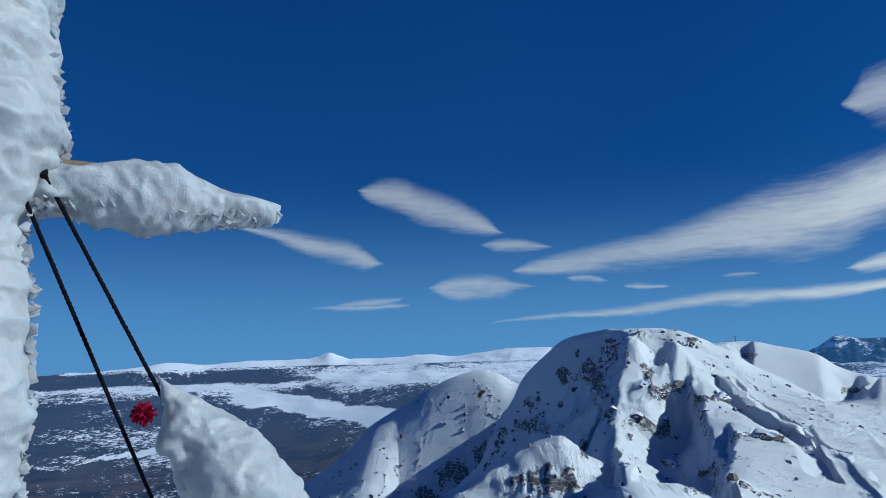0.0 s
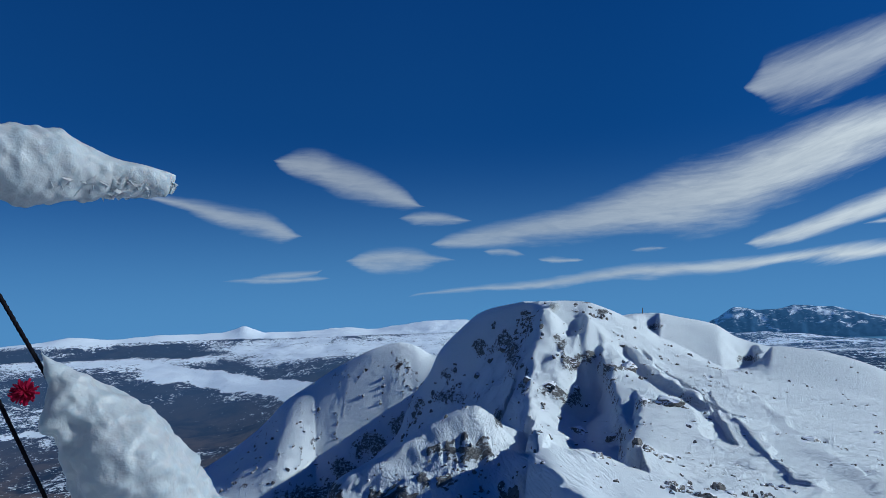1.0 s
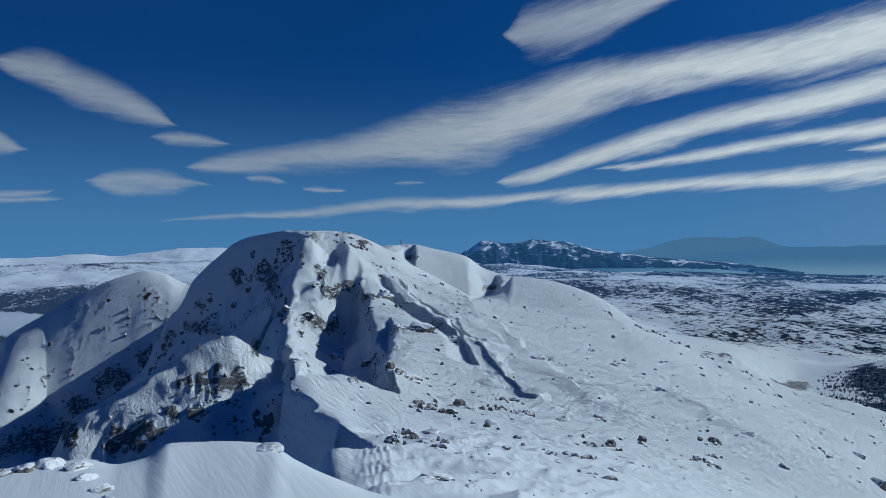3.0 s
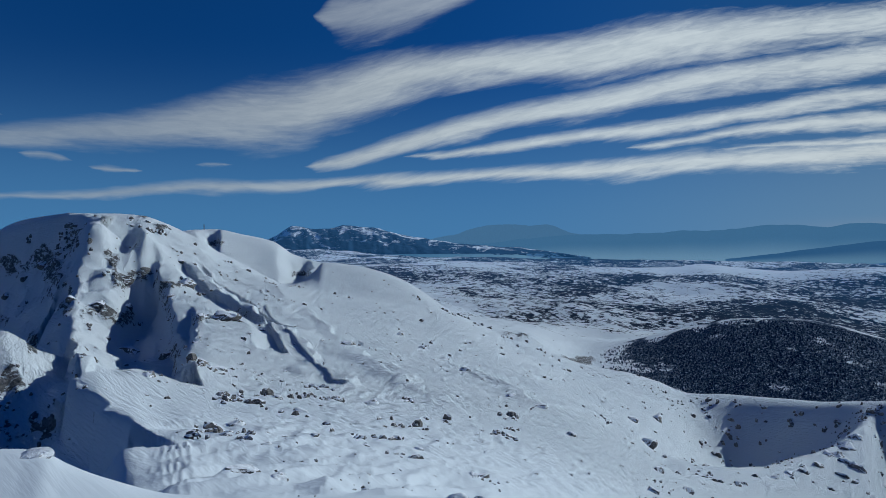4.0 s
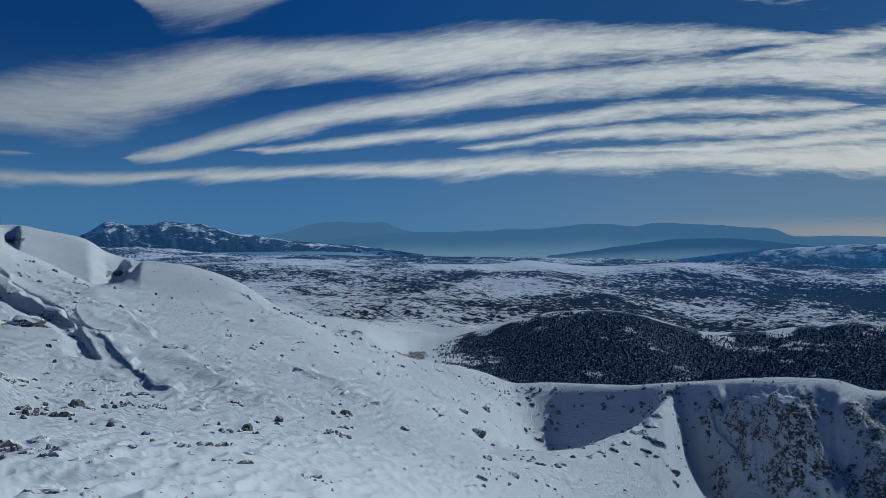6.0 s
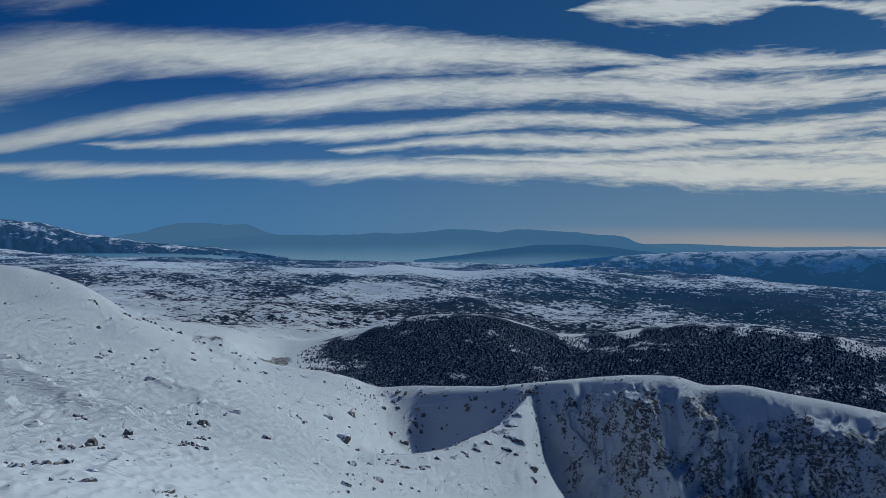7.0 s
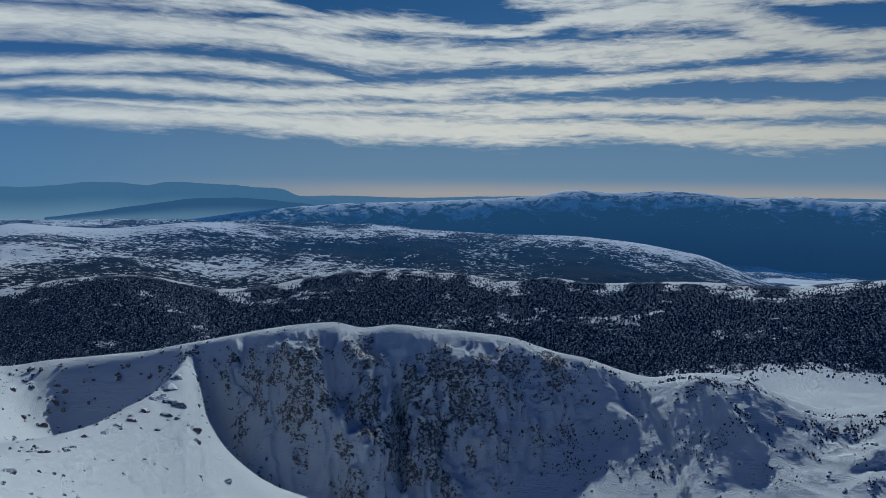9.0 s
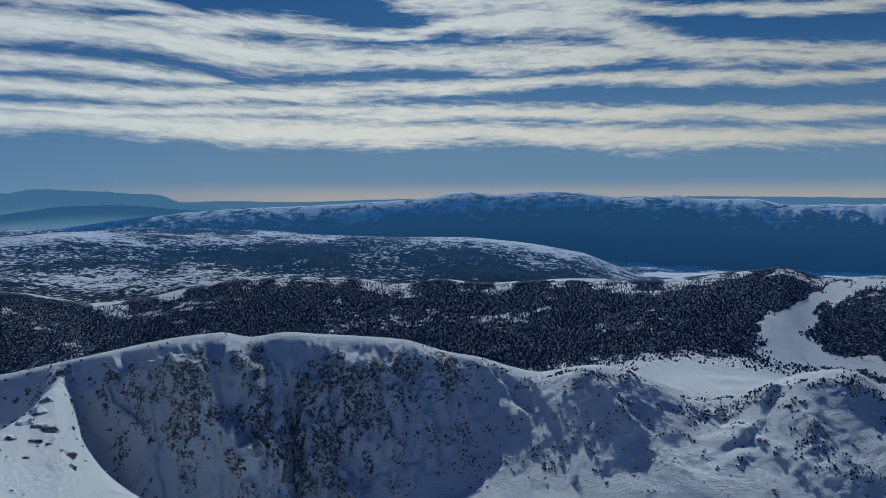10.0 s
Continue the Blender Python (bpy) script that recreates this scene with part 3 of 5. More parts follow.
def to_path(path):
    """Distance to a bent line of (bearing, angle) on the land: signed, left above 0."""
    spots = []
    for bearing, angle in path:
        k = np.argmin(np.abs(BEARINGS - bearing))
        seen = np.maximum.accumulate(np.where(R[:, k] > 3, np.degrees(np.arctan2(Z[:, k], R[:, k])), -90))
        spots.append(toward(bearing, R[min(np.searchsorted(seen, angle), len(seen) - 1), k]))
    # only the stretch of land round the line
    j0, j1 = np.searchsorted(BEARINGS, (min(b for b, a in path) - 9, max(b for b, a in path) + 9))
    far = [p.length for p in spots]
    middle = R[:, (j0 + j1) // 2]
    k0, k1 = np.searchsorted(middle, (min(far) - 60, max(far) + 60))
    cut = (slice(k0, k1), slice(j0, j1))
    x, y = X[cut], Y[cut]
    best, signed = np.full(x.shape, 1e9), np.zeros(x.shape)
    for p, q in zip(spots[:-1], spots[1:]):
        d = q - p
        t = np.clip(((x - p.x) * d.x + (y - p.y) * d.y) / max(d.x * d.x + d.y * d.y, .01), 0, 1)
        away = np.hypot(x - p.x - t * d.x, y - p.y - t * d.y)
        turn = (x - p.x) * d.y - (y - p.y) * d.x
        near = away < best
        best, signed = np.where(near, away, best), np.where(near, np.where(turn > 0, -away, away), signed)
    return cut, x, y, signed, best


def scarp(path, depth, fade, wall=1.6):
    """A step in the land: it falls away on the right of a line, as a wall, and rises again beyond."""
    cut, x, y, s, off = to_path(path)
    s = -s
    s = s + 0.10 * fade * perlin(x / fade * 1.7, y / fade * 1.7, 91) + 0.05 * fade * perlin(x / fade * 5, y / fade * 5, 92)
    Z[cut] -= depth * window(s, 0, wall, fade * .35, fade) * (off < fade * 1.3) * calm_top[cut]


def spine(path, height, left, right):
    """A sharp-crested rib along a line."""
    cut, x, y, s, off = to_path(path)
    d = np.abs(s) / np.where(s > 0, left, right) * (1 + 0.3 * perlin(x / left, y / left, 93)) + 0.14 * perlin(x / left * 2, y / left * 2, 94)
    Z[cut] += height * np.clip(1 - d, 0, 1) * (1 + 0.3 * perlin(x / left * 1.2, y / left * 1.2, 95)) * (off < 3 * max(left, right)) * calm_top[cut]


# how broken the ground is
cliff = window(B, 73.5, 76.5, 102, 108) * stage(8.75, 9.0, 9.8, 9.97)
face = window(B, 2, 4, 13.0, 14.5) * stage(7.0, 8.0, 9.0, 9.6)
gully = window(B, -10, -3, 3, 5) * stage(9.2, 10.0, 10.8, 11.6)
flank = window(B, -8, -2, 6, 10) * stage(4.6, 5.2, 5.8, 6.0)
south = window(B, 103, 108, 140, 141) * stage(7.7, 8.3, 9.5, 10.0)
slope = window(B, 16, 22, 70, 76) * stage(3.0, 3.6, 9.6, 10.2)
summit_top = window(B, 12, 15, 26, 34) * stage(6.8, 7.4, 9.5, 9.95)
scree = window(B, -14, -10, 6, 9) * stage(10.8, 11.2, 11.8, 12.0)
base_rough = 0.026 - 0.017 * np.clip(slope * 2 + scree * 2, 0, 1) + 0.035 * (STAGE > 13.5)
rough = 0.03 * scree + 0.18 * cliff + 0.09 * face + 0.20 * gully + 0.10 * flank + 0.05 * south + 0.045 * summit_top + 0.010 * slope
relief = np.zeros_like(Z)
for k, wave in enumerate((320.0, 160.0, 80.0, 40.0, 20.0, 10.0, 5.0, 2.5, 1.2)):
    far_enough = window(R / wave, 1.2, 3.0, 90, 220)
    relief += perlin(X / wave, Y / wave, k) * wave * (base_rough + rough * (wave <= 40)) * far_enough
calm = np.ones_like(Z)
for k in (2, 6, 10, 12, 13, 16):
    calm *= 1 - 0.93 * window(STAGE - k, -0.35, -0.08, 0.02, 0.3)
calm_top = 1 - 0.97 * window(STAGE, 9.55, 9.88, 10.05, 10.3) - 0.9 * window(STAGE, 11.6, 11.9, 12.05, 12.3)
Z = Z + relief * np.clip(R / 9, 0, 1) ** 2 * calm
# buttresses and gullies running down the cliffs
side = np.radians(B) * 420
ribs = 1 - 2 * np.abs(perlin(side / 26 + perlin(X / 30, Y / 30, 21), R / 160, 11)) * 1.4
ribs2 = 1 - 2 * np.abs(perlin(side / 9 + 0.7 * perlin(X / 12, Y / 12, 22), R / 60, 12)) * 1.4
Z = Z + cliff * (ribs * 5.0 + ribs2 * 2.4 - 5.0) + face * (ribs * 2.6 + ribs2 * 1.4 - 2.6) + south * (ribs * .8 - .5)
crag = (1 - 2.4 * np.abs(perlin(X / 13, Y / 13, 81))) * 1.5 + (1 - 2.4 * np.abs(perlin(X / 6.5, Y / 6.5, 82))) * 0.8 + (1 - 2.4 * np.abs(perlin(X / 3, Y / 3, 83))) * 0.35
Z = Z + crag * (0.50 * face + 0.22 * summit_top + 1.0 * cliff + 0.8 * gully + 0.15 * south + 0.10 * scree + 0.35 * flank) * calm
for args in ((20.2, -7.6, 7, 42, 5), (17.6, -4.4, 10, 40, 6), (29.2, -3.5, 13, 60, 15), (22.7, -.3, 9, 30, 8), (17.2, -1.4, 7, 14, 4),
             (46, -8.1, 14, 14, 3), (33.7, -9.0, 4, 7, 1.3), (20.5, -14.6, 3, 4, .7)):
    carve(*args)
for args in ((21.4, 372, 25.6, 285, 2.6, 5), (22.4, 372, 27.2, 270, 2.0, 5), (25, 330, 28.6, 235, 1.5, 4), (29, 260, 36, 120, 1.6, 6), (33, 250, 40, 150, 1.4, 7), (30, 330, 34, 240, 1.0, 5), (37, 210, 44, 110, 1.2, 6), (42, 240, 52, 160, 1.5, 7),
             (79.8, 402, 82.5, 360, 7, 9), (76.0, 404, 77.5, 368, 4, 9), (105, 419, 108.5, 365, 3, 9), (113, 405, 119, 350, 2.5, 10), (128, 415, 124, 350, 3, 12)):
    lip(*args)
# ribs, walls and clefts in the peak, its shoulder, the cliff and the ridge south of it
for args in (([(19.4, -4.4), (20.3, -6.6), (20.8, -8.4), (21.6, -9.9)], 7, 30, 4), ([(12.2, -7.0), (13.4, -8.1), (13.7, -9.0)], 4, 13, 1.2),
             ([(21.2, -2.5), (23.4, -4.9), (27.0, -6.9), (28.4, -9.2)], 2.6, 9, .8), ([(22.6, -3.0), (25.2, -5.2), (29.0, -7.6)], 1.6, 7, .6), ([(13.2, -10.6), (14.8, -11.6), (17.3, -14.0)], 6, 16), ([(14.4, -9.5), (16.4, -9.6), (19.6, -10.8), (22, -11.4)], 1.0, 6, .5),
             ([(27, -6), (30, -9.5), (33, -12)], .8, 6, .5), ([(109.0, -15.5), (111.5, -18.8), (112.5, -22)], 3, 22), ([(121, -16), (125.6, -18.3), (130, -21)], 1.5, 14)):
    scarp(*args)
for args in (([(14.9, -.7), (14.3, -1.9), (12.9, -4.5), (11.5, -6.0)], 9, 13, 30), ([(17.6, -1.8), (16.9, -3.6), (15.6, -5.8)], 6, 14, 9), ([(6.0, -4.0), (4.0, -6.2), (1.0, -8.7), (-2.3, -11.4)], 4, 10, 8), ([(8.8, -8.2), (5.2, -9.4), (1.2, -11.9)], 2.2, 6, 8), ([(9.9, -.6), (8.0, -1.9), (5.3, -5.0)], 3, 9, 12), ([(11.6, .2), (10.4, -2.2), (9.2, -5.0)], 3, 8, 9),
             ([(78.8, -13.4), (79.8, -14.8), (82.0, -17.2), (84.6, -21), (86.5, -24)], 19, 18, 16), ([(87, -12.5), (86.8, -15.7), (87.6, -21)], 6, 12, 9), ([(91.5, -12.8), (91.5, -17), (92, -22)], 5, 8, 12),
             ([(95, -13.5), (95.5, -18)], 4, 9, 10), ([(89.0, -12.6), (89.2, -16), (89.5, -23)], -12, 5, 5), ([(83.6, -12.5), (84, -16), (84.5, -21)], -5, 9, 8),
             ([(98.4, -13.5), (98.6, -18)], -3, 9, 8), ([(101.2, -12.8), (102, -16)], 4, 7, 8), ([(105.9, -13.9), (109.6, -17.1)], 2, 10, 9), ([(113.3, -14.8), (116.9, -18.4), (122.9, -22.3)], 2.2, 11, 14), ([(119.8, -15.9), (125.6, -18.3), (131.4, -20.5)], 2, 9, 14), ([(127.1, -14.6), (129.8, -17), (132.8, -20)], 3, 9, 16)):
    spine(*args)
# ripples cut by the wind
cw, sw = math.cos(radians(33)), math.sin(radians(33))
U, V = X * cw + Y * sw, -X * sw + Y * cw
ripple = 1 - 2.6 * np.abs(perlin(U / 9 + .8 * perlin(X / 14, Y / 14, 41), V / 3.0, 42))
ripple2 = 1 - 2.6 * np.abs(perlin(U / 3.6 + .8 * perlin(X / 6, Y / 6, 43), V / 1.3, 44))
patchy = np.clip(perlin(X / 45, Y / 45, 45) * 2.2 + 0.5, 0, 1)
Z = Z + (slope + 0.5 * south + 0.5 * flank) * (0.35 + 0.65 * patchy) * (0.38 * np.maximum(ripple, 0) * (R > 25) * (R < 380) + 0.20 * np.maximum(ripple2, 0) * (R > 12) * (R < 260))
A = np.degrees(np.arctan2(Z, R))

verts = np.stack([X, Y, Z], -1).reshape(-1, 3)
rows, cols = R.shape
i, j = np.meshgrid(np.arange(rows - 1), np.arange(cols), indexing="ij")
a, b = i * cols + j, i * cols + (j + 1) % cols
quads = np.stack([a, a + cols, b + cols, b], -1).reshape(-1, 4)


def sheet(name, points, faces, mat):
    me = bpy.data.meshes.new(name)
    me.vertices.add(len(points))
    me.vertices.foreach_set("co", points.astype(np.float32).ravel())
    size = faces.shape[1]
    me.loops.add(faces.size)
    me.loops.foreach_set("vertex_index", faces.astype(np.int32).ravel())
    me.polygons.add(len(faces))
    me.polygons.foreach_set("loop_start", np.arange(0, faces.size, size, dtype=np.int32))
    me.polygons.foreach_set("use_smooth", np.ones(len(faces), dtype=bool))
    me.update(calc_edges=True)
    me.materials.append(mat)
    return me


def spread(me, name, values):
    me.attributes.new(name, "FLOAT", "POINT").data.foreach_set("value", values.astype(np.float32).ravel())


# bare rock: bearing, angle of sight, half width and half height in degrees
OUTCROPS = [(7.4, -10.3, 1.2, 1.4), (10.6, -13.7, 2.0, 1.2), (5.4, -10.1, .9, .7), (4.5, -12.1, .5, .9), (1.1, -14, 1.5, 1.3), (10.8, -7.8, .4, .8), (-2.3, -13, .9, .9),
            (15.1, -5.8, .6, .4), (17, -6.3, .9, .6), (9.6, -10.4, .7, 1.0), (15.0, -13.6, .6, .5), (6.3, -12.6, 1.2, .8), (3.0, -13.4, 1.3, .8), (17.9, -3.2, .8, .5), (19.6, -4.0, .7, .35), (16.0, -2.6, .5, .8), (16.6, -3.6, .7, .45), (12, -2.2, .8, .7),
            (20.5, -4.1, .9, .3), (24, -6.6, 1.1, .4), (22, -6.7, .4, .4), (18.3, 1.2, .7, .15), (19.3, .3, .5, .2), (46.2, -8.3, 1.8, .4)]
OUTCROPS_FACE = [(12.6, -5.5, 1.6, .8), (8.5, -6.0, 2.6, .6), (5, -6.4, 1.2, .7), (11.4, -1.5, .8, 1.0), (9.6, -2.0, .8, .7), (12.6, -3.4, .8, .9), (6.8, -4.2, .7, .6)]
CLIFF_ROCK = [(86.8, -14.0, 1.8, 2.4), (87.4, -19, 2.2, 3.4), (91.8, -14.6, 2.0, 1.8), (92.5, -19.5, 3.0, 3.6), (95.4, -16.0, 2.0, 3.0), (99.0, -14.2, 2.4, 1.2), (102, -14.0, 1.2, 1.6), (82.6, -13, 1.4, 1.6), (76.5, -13.4, 2.2, 1.6), (80.5, -16, 1.2, 2.0), (83.2, -17, 1.0, 1.2)]
# bare rock beyond the peak; the first two also stand in for shade
OUTCROPS_FAR = [(23.4, -.9, .7, .25), (29.6, -3.4, 1.0, .3), (1, -9.5, 1.2, 1.0), (-1.5, -11.5, 1.2, 1.2), (-2.5, -13.5, 2.6, 1.0), (-5.5, -13.2, 2.2, .8), (3, -8, .8, .8), (52, -10.4, 2.2, .45), (55, -11.0, 1.5, .3)]
slab = perlin(X / 18, Y / 18, 31) + 0.6 * perlin(X / 6, Y / 6, 32)
fleck = perlin(X / 3.0, Y / 3.0, 33) + 0.5 * perlin(X / 1.4, Y / 1.4, 34)
H = Z * 0.8
ragged_rock = perlin(side / 14 + H / 30, H / 11, 35) + 0.7 * perlin(side / 6, H / 5, 36) + 0.5 * perlin(side / 2.8, H / 2.2, 37)
dz = np.gradient(Z, axis=0) / np.maximum(np.gradient(R, axis=0), 1e-3)
db = np.gradient(Z, axis=1) / np.maximum(R * np.radians(np.gradient(BEARINGS)), 1e-3)
steep = np.clip(np.hypot(dz, db) - 1.0, 0, 1.2)
rock = summit_top * (0.06 + 0.22 * fleck + .16 * steep) + cliff * (0.06 + 0.16 * (ribs - 0.35) + 0.16 * slab + 0.30 * steep) + face * (-0.02 + 0.20 * slab + .26 * fleck + .14 * steep) + gully * (0.02 + 0.3 * slab + .2 * steep) + south * (0.2 * fleck + .25 * steep)
for b0, a0, wb, wa in OUTCROPS:
    rock = rock + 0.80 * np.exp(-(((B - b0) / wb) ** 2 + ((A - a0) / wa) ** 2) * 1.2) * (STAGE < 10) * (STAGE > 3)
for b0, a0, wb, wa in OUTCROPS_FACE:
    rock = rock + 0.46 * np.exp(-(((B - b0) / wb) ** 2 + ((A - a0) / wa) ** 2) * 1.2) * (STAGE < 10) * (STAGE > 6.6)
for b0, a0, wb, wa in CLIFF_ROCK:
    rock = rock + 0.50 * np.exp(-(((B - b0) / wb) ** 2 + ((A - a0) / wa) ** 2) * 1.0) * (STAGE < 10) * (STAGE > 7.5)
for b0, a0, wb, wa in OUTCROPS_FAR:
    rock = rock + 0.74 * np.exp(-(((B - b0) / wb) ** 2 + ((A - a0) / wa) ** 2) * 1.2) * (STAGE > 10) * (STAGE < 13)
rock = rock + slope * np.clip(fleck - 0.36, 0, 1) * 0.9 * patchy + 0.5 * scree * np.clip(fleck + .15, 0, 1)
rock = np.clip(rock, 0, 1.0)
rock = np.clip((rock + 0.75 * ragged_rock * np.clip(rock * 3, 0, 1) - 0.42) * 3.2 + 0.5, 0, 1) * (STAGE < 13.4)
soft_rock = rock * (0.72 - 0.17 * cliff - .06 * gully - .08 * face)
# bare blocks stand proud of the snow
blocky = 1 - 2 * np.abs(perlin(X / 7, Y / 7, 38)) + 0.7 * (1 - 2 * np.abs(perlin(X / 3, Y / 3, 39)))
Z = Z + rock * blocky * np.clip(R / 260, .15, 1) * 0.9 * calm
verts = np.stack([X, Y, Z], -1).reshape(-1, 3)
# woods, heath and snowfields lower down
heath = window(STAGE, 12.6, 13.9, 30, 31) * 0.56
heath = heath - 0.16 * window(B, 30, 42, 60, 72) * (STAGE < 17) + 0.02 * window(B, 62, 76, 150, 160) * window(STAGE, 14.3, 14.8, 30, 31) + 0.10 * window(B, 92, 100, 150, 160) * window(STAGE, 14.6, 15, 15.75, 15.95) - 0.20 * window(B, 56, 62, 110, 114) * window(STAGE, 15.4, 15.85, 16.05, 16.1)
left = window(B, -60, -50, 8, 12)
TRUE_A = A
A = A + (0.55 * perlin(B / 5, A * 0.8, 61) + 0.35 * perlin(B / 1.6, A * 2, 62) + .2 * perlin(B / .5, A * 5, 63)) * np.clip((-A - .3) / 4, 0.1, 1)
heath = heath + left * (0.22 * window(A, -16, -15, -6.4, -5.2) + 0.20 * window(A, -5.2, -4.6, -3.2, -2.6) - 0.32 * window(A, -2.7, -2.3, -1.1, -.9) - 0.9 * window(A, -.95, -.7, 2, 3)
                        - 0.75 * window(A - (-4.2 - 0.17 * (B + 9)), -.9, -.5, .4, .75) * window(B, -17, -15, 6, 9) - 0.4 * window(A - (-6.9 + .03 * (B + 25)), -.35, -.2, .2, .35) * window(B, -32, -30, -21, -18)
                        + 0.6 * window(A, -2.2, -1.9, -1.15, -.95) * window(B, -36, -32, -14, -9))
A = TRUE_A
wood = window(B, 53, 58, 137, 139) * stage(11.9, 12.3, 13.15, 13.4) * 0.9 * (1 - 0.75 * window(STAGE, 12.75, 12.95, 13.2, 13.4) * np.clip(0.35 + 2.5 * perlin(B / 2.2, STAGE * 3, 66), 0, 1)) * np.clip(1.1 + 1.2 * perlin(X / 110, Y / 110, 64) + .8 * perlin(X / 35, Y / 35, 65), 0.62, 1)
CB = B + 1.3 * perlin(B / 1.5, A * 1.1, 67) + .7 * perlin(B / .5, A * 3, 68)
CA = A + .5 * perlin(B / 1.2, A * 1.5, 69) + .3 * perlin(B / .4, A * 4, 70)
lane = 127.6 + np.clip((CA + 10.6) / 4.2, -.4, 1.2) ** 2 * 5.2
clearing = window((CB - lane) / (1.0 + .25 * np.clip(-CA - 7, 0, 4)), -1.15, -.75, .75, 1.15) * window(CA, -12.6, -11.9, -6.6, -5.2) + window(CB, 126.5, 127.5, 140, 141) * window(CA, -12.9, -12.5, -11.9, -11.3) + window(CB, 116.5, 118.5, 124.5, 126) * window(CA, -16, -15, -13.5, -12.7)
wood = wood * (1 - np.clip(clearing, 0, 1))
heath = heath * (1 - window(B, 116.5, 118, 124.5, 126) * window(STAGE, 16.5, 16.7, 17.2, 17.35))
split = [k for k in range(rows) if S[k] <= AT["vale"]][-1]


def piece(name, first, last, mat):
    """One sheet of the land, from row to row, with what covers it."""
    cut = slice(first, last + 1)
    count = last - first
    me = sheet(name, verts[first * cols:(last + 1) * cols], quads[:count * cols], mat)
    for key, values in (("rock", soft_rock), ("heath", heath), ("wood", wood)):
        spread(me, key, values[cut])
    return new(name, me)


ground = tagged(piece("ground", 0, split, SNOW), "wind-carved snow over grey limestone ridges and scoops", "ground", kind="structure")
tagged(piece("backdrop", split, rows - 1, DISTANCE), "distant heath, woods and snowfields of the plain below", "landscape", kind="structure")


def height(bearing, distance):
    """The land's height at a bearing and distance."""
    k = np.argmin(np.abs(BEARINGS - bearing))
    return float(np.interp(distance, R[:, k], Z[:, k]))


def reach(bearing, angle):
    """How far off the land is that is seen at a bearing and an angle of sight."""
    k = np.argmin(np.abs(BEARINGS - bearing))
    seen = np.maximum.accumulate(np.where(R[:, k] > 3, A[:, k], -90))
    return float(R[min(np.searchsorted(seen, angle), len(seen) - 1), k])


# ---------------------------------------------------------------- far ranges
def ridge_noise(b, seed, size):
    return sum(perlin(b / size / 0.5 ** k, b * 0 + seed, seed + k) * 0.5 ** k for k in range(5))


def far_range(label, crest, foot, distance, mat, rugged, depth=30, shelf=1.0):
    """A range of mountains on the horizon: crest of (bearing, angle), foot at an angle of sight."""
    xs, ys = zip(*crest)
    b = np.arange(xs[0], xs[-1], 0.08)
    top = smooth(xs, ys, b) + rugged * ridge_noise(b, 5, 1.6)
    n = 22
    pts = []
    for k in range(n + 1):
        t = (k / n) ** (1.5 if shelf < 1 else 1.0)
        a = top * (1 - t) + np.minimum(foot, top - 0.05) * t
        r = distance - depth * t ** shelf + min(34, depth / 4) * (perlin(b / 0.9, b * 0 + t * 2.2, 9) + 0.5 * perlin(b / 0.4, b * 0 + t * 5, 10)) * (t > 0)
        pts.append(np.stack([r * np.sin(np.radians(b)), r * np.cos(np.radians(b)), r * np.tan(np.radians(a))], -1))
    back = pts[0].copy()
    back[:, :2] *= 1.03
    back[:, 2] -= 120
    pts = np.array([back] + pts).reshape(-1, 3)
    c = len(b)
    i, j = np.meshgrid(np.arange(n + 1), np.arange(c - 1), indexing="ij")
    q = i * c + j
    me = sheet("mountain_range", pts, np.stack([q, q + c, q + c + 1, q + 1], -1).reshape(-1, 4), mat)
    lift = np.concatenate([np.ones(c)] + [np.full(c, 1 - (k / n) ** (1.5 if shelf < 1 else 1.0)) for k in range(n + 1)])
    spread(me, "lift", lift)
    return tagged(new("mountain_range", me), label, "mountain range", kind="structure")


# each range glows with its haze; BLUE and DUSK also hold the valley mist
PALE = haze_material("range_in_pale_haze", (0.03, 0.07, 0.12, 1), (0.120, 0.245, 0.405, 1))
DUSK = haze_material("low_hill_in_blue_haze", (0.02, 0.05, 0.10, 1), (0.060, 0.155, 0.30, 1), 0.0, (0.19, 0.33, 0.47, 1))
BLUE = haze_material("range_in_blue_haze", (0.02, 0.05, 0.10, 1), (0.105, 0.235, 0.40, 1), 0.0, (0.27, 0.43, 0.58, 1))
NEARER = haze_material("snow_flecked_range_in_haze", (0.02, 0.04, 0.07, 1), (0.030, 0.096, 0.215, 1), 0.75, (0.020, 0.068, 0.170, 1))
WHITE = haze_material("snowy_mountain_in_haze", (0.02, 0.045, 0.09, 1), (0.026, 0.072, 0.155, 1), 1.0, None, 0.14)
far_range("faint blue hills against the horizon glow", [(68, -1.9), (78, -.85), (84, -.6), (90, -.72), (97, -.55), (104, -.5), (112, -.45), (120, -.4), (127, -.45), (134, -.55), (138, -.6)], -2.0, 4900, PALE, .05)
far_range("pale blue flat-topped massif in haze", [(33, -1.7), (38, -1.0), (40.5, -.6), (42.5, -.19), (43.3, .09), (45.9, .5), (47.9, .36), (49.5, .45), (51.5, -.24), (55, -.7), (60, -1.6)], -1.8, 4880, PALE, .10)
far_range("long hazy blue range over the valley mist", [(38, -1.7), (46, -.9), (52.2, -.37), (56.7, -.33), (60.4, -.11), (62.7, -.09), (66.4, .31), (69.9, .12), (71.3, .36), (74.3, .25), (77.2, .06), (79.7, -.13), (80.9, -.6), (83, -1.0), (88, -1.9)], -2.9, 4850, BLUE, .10)
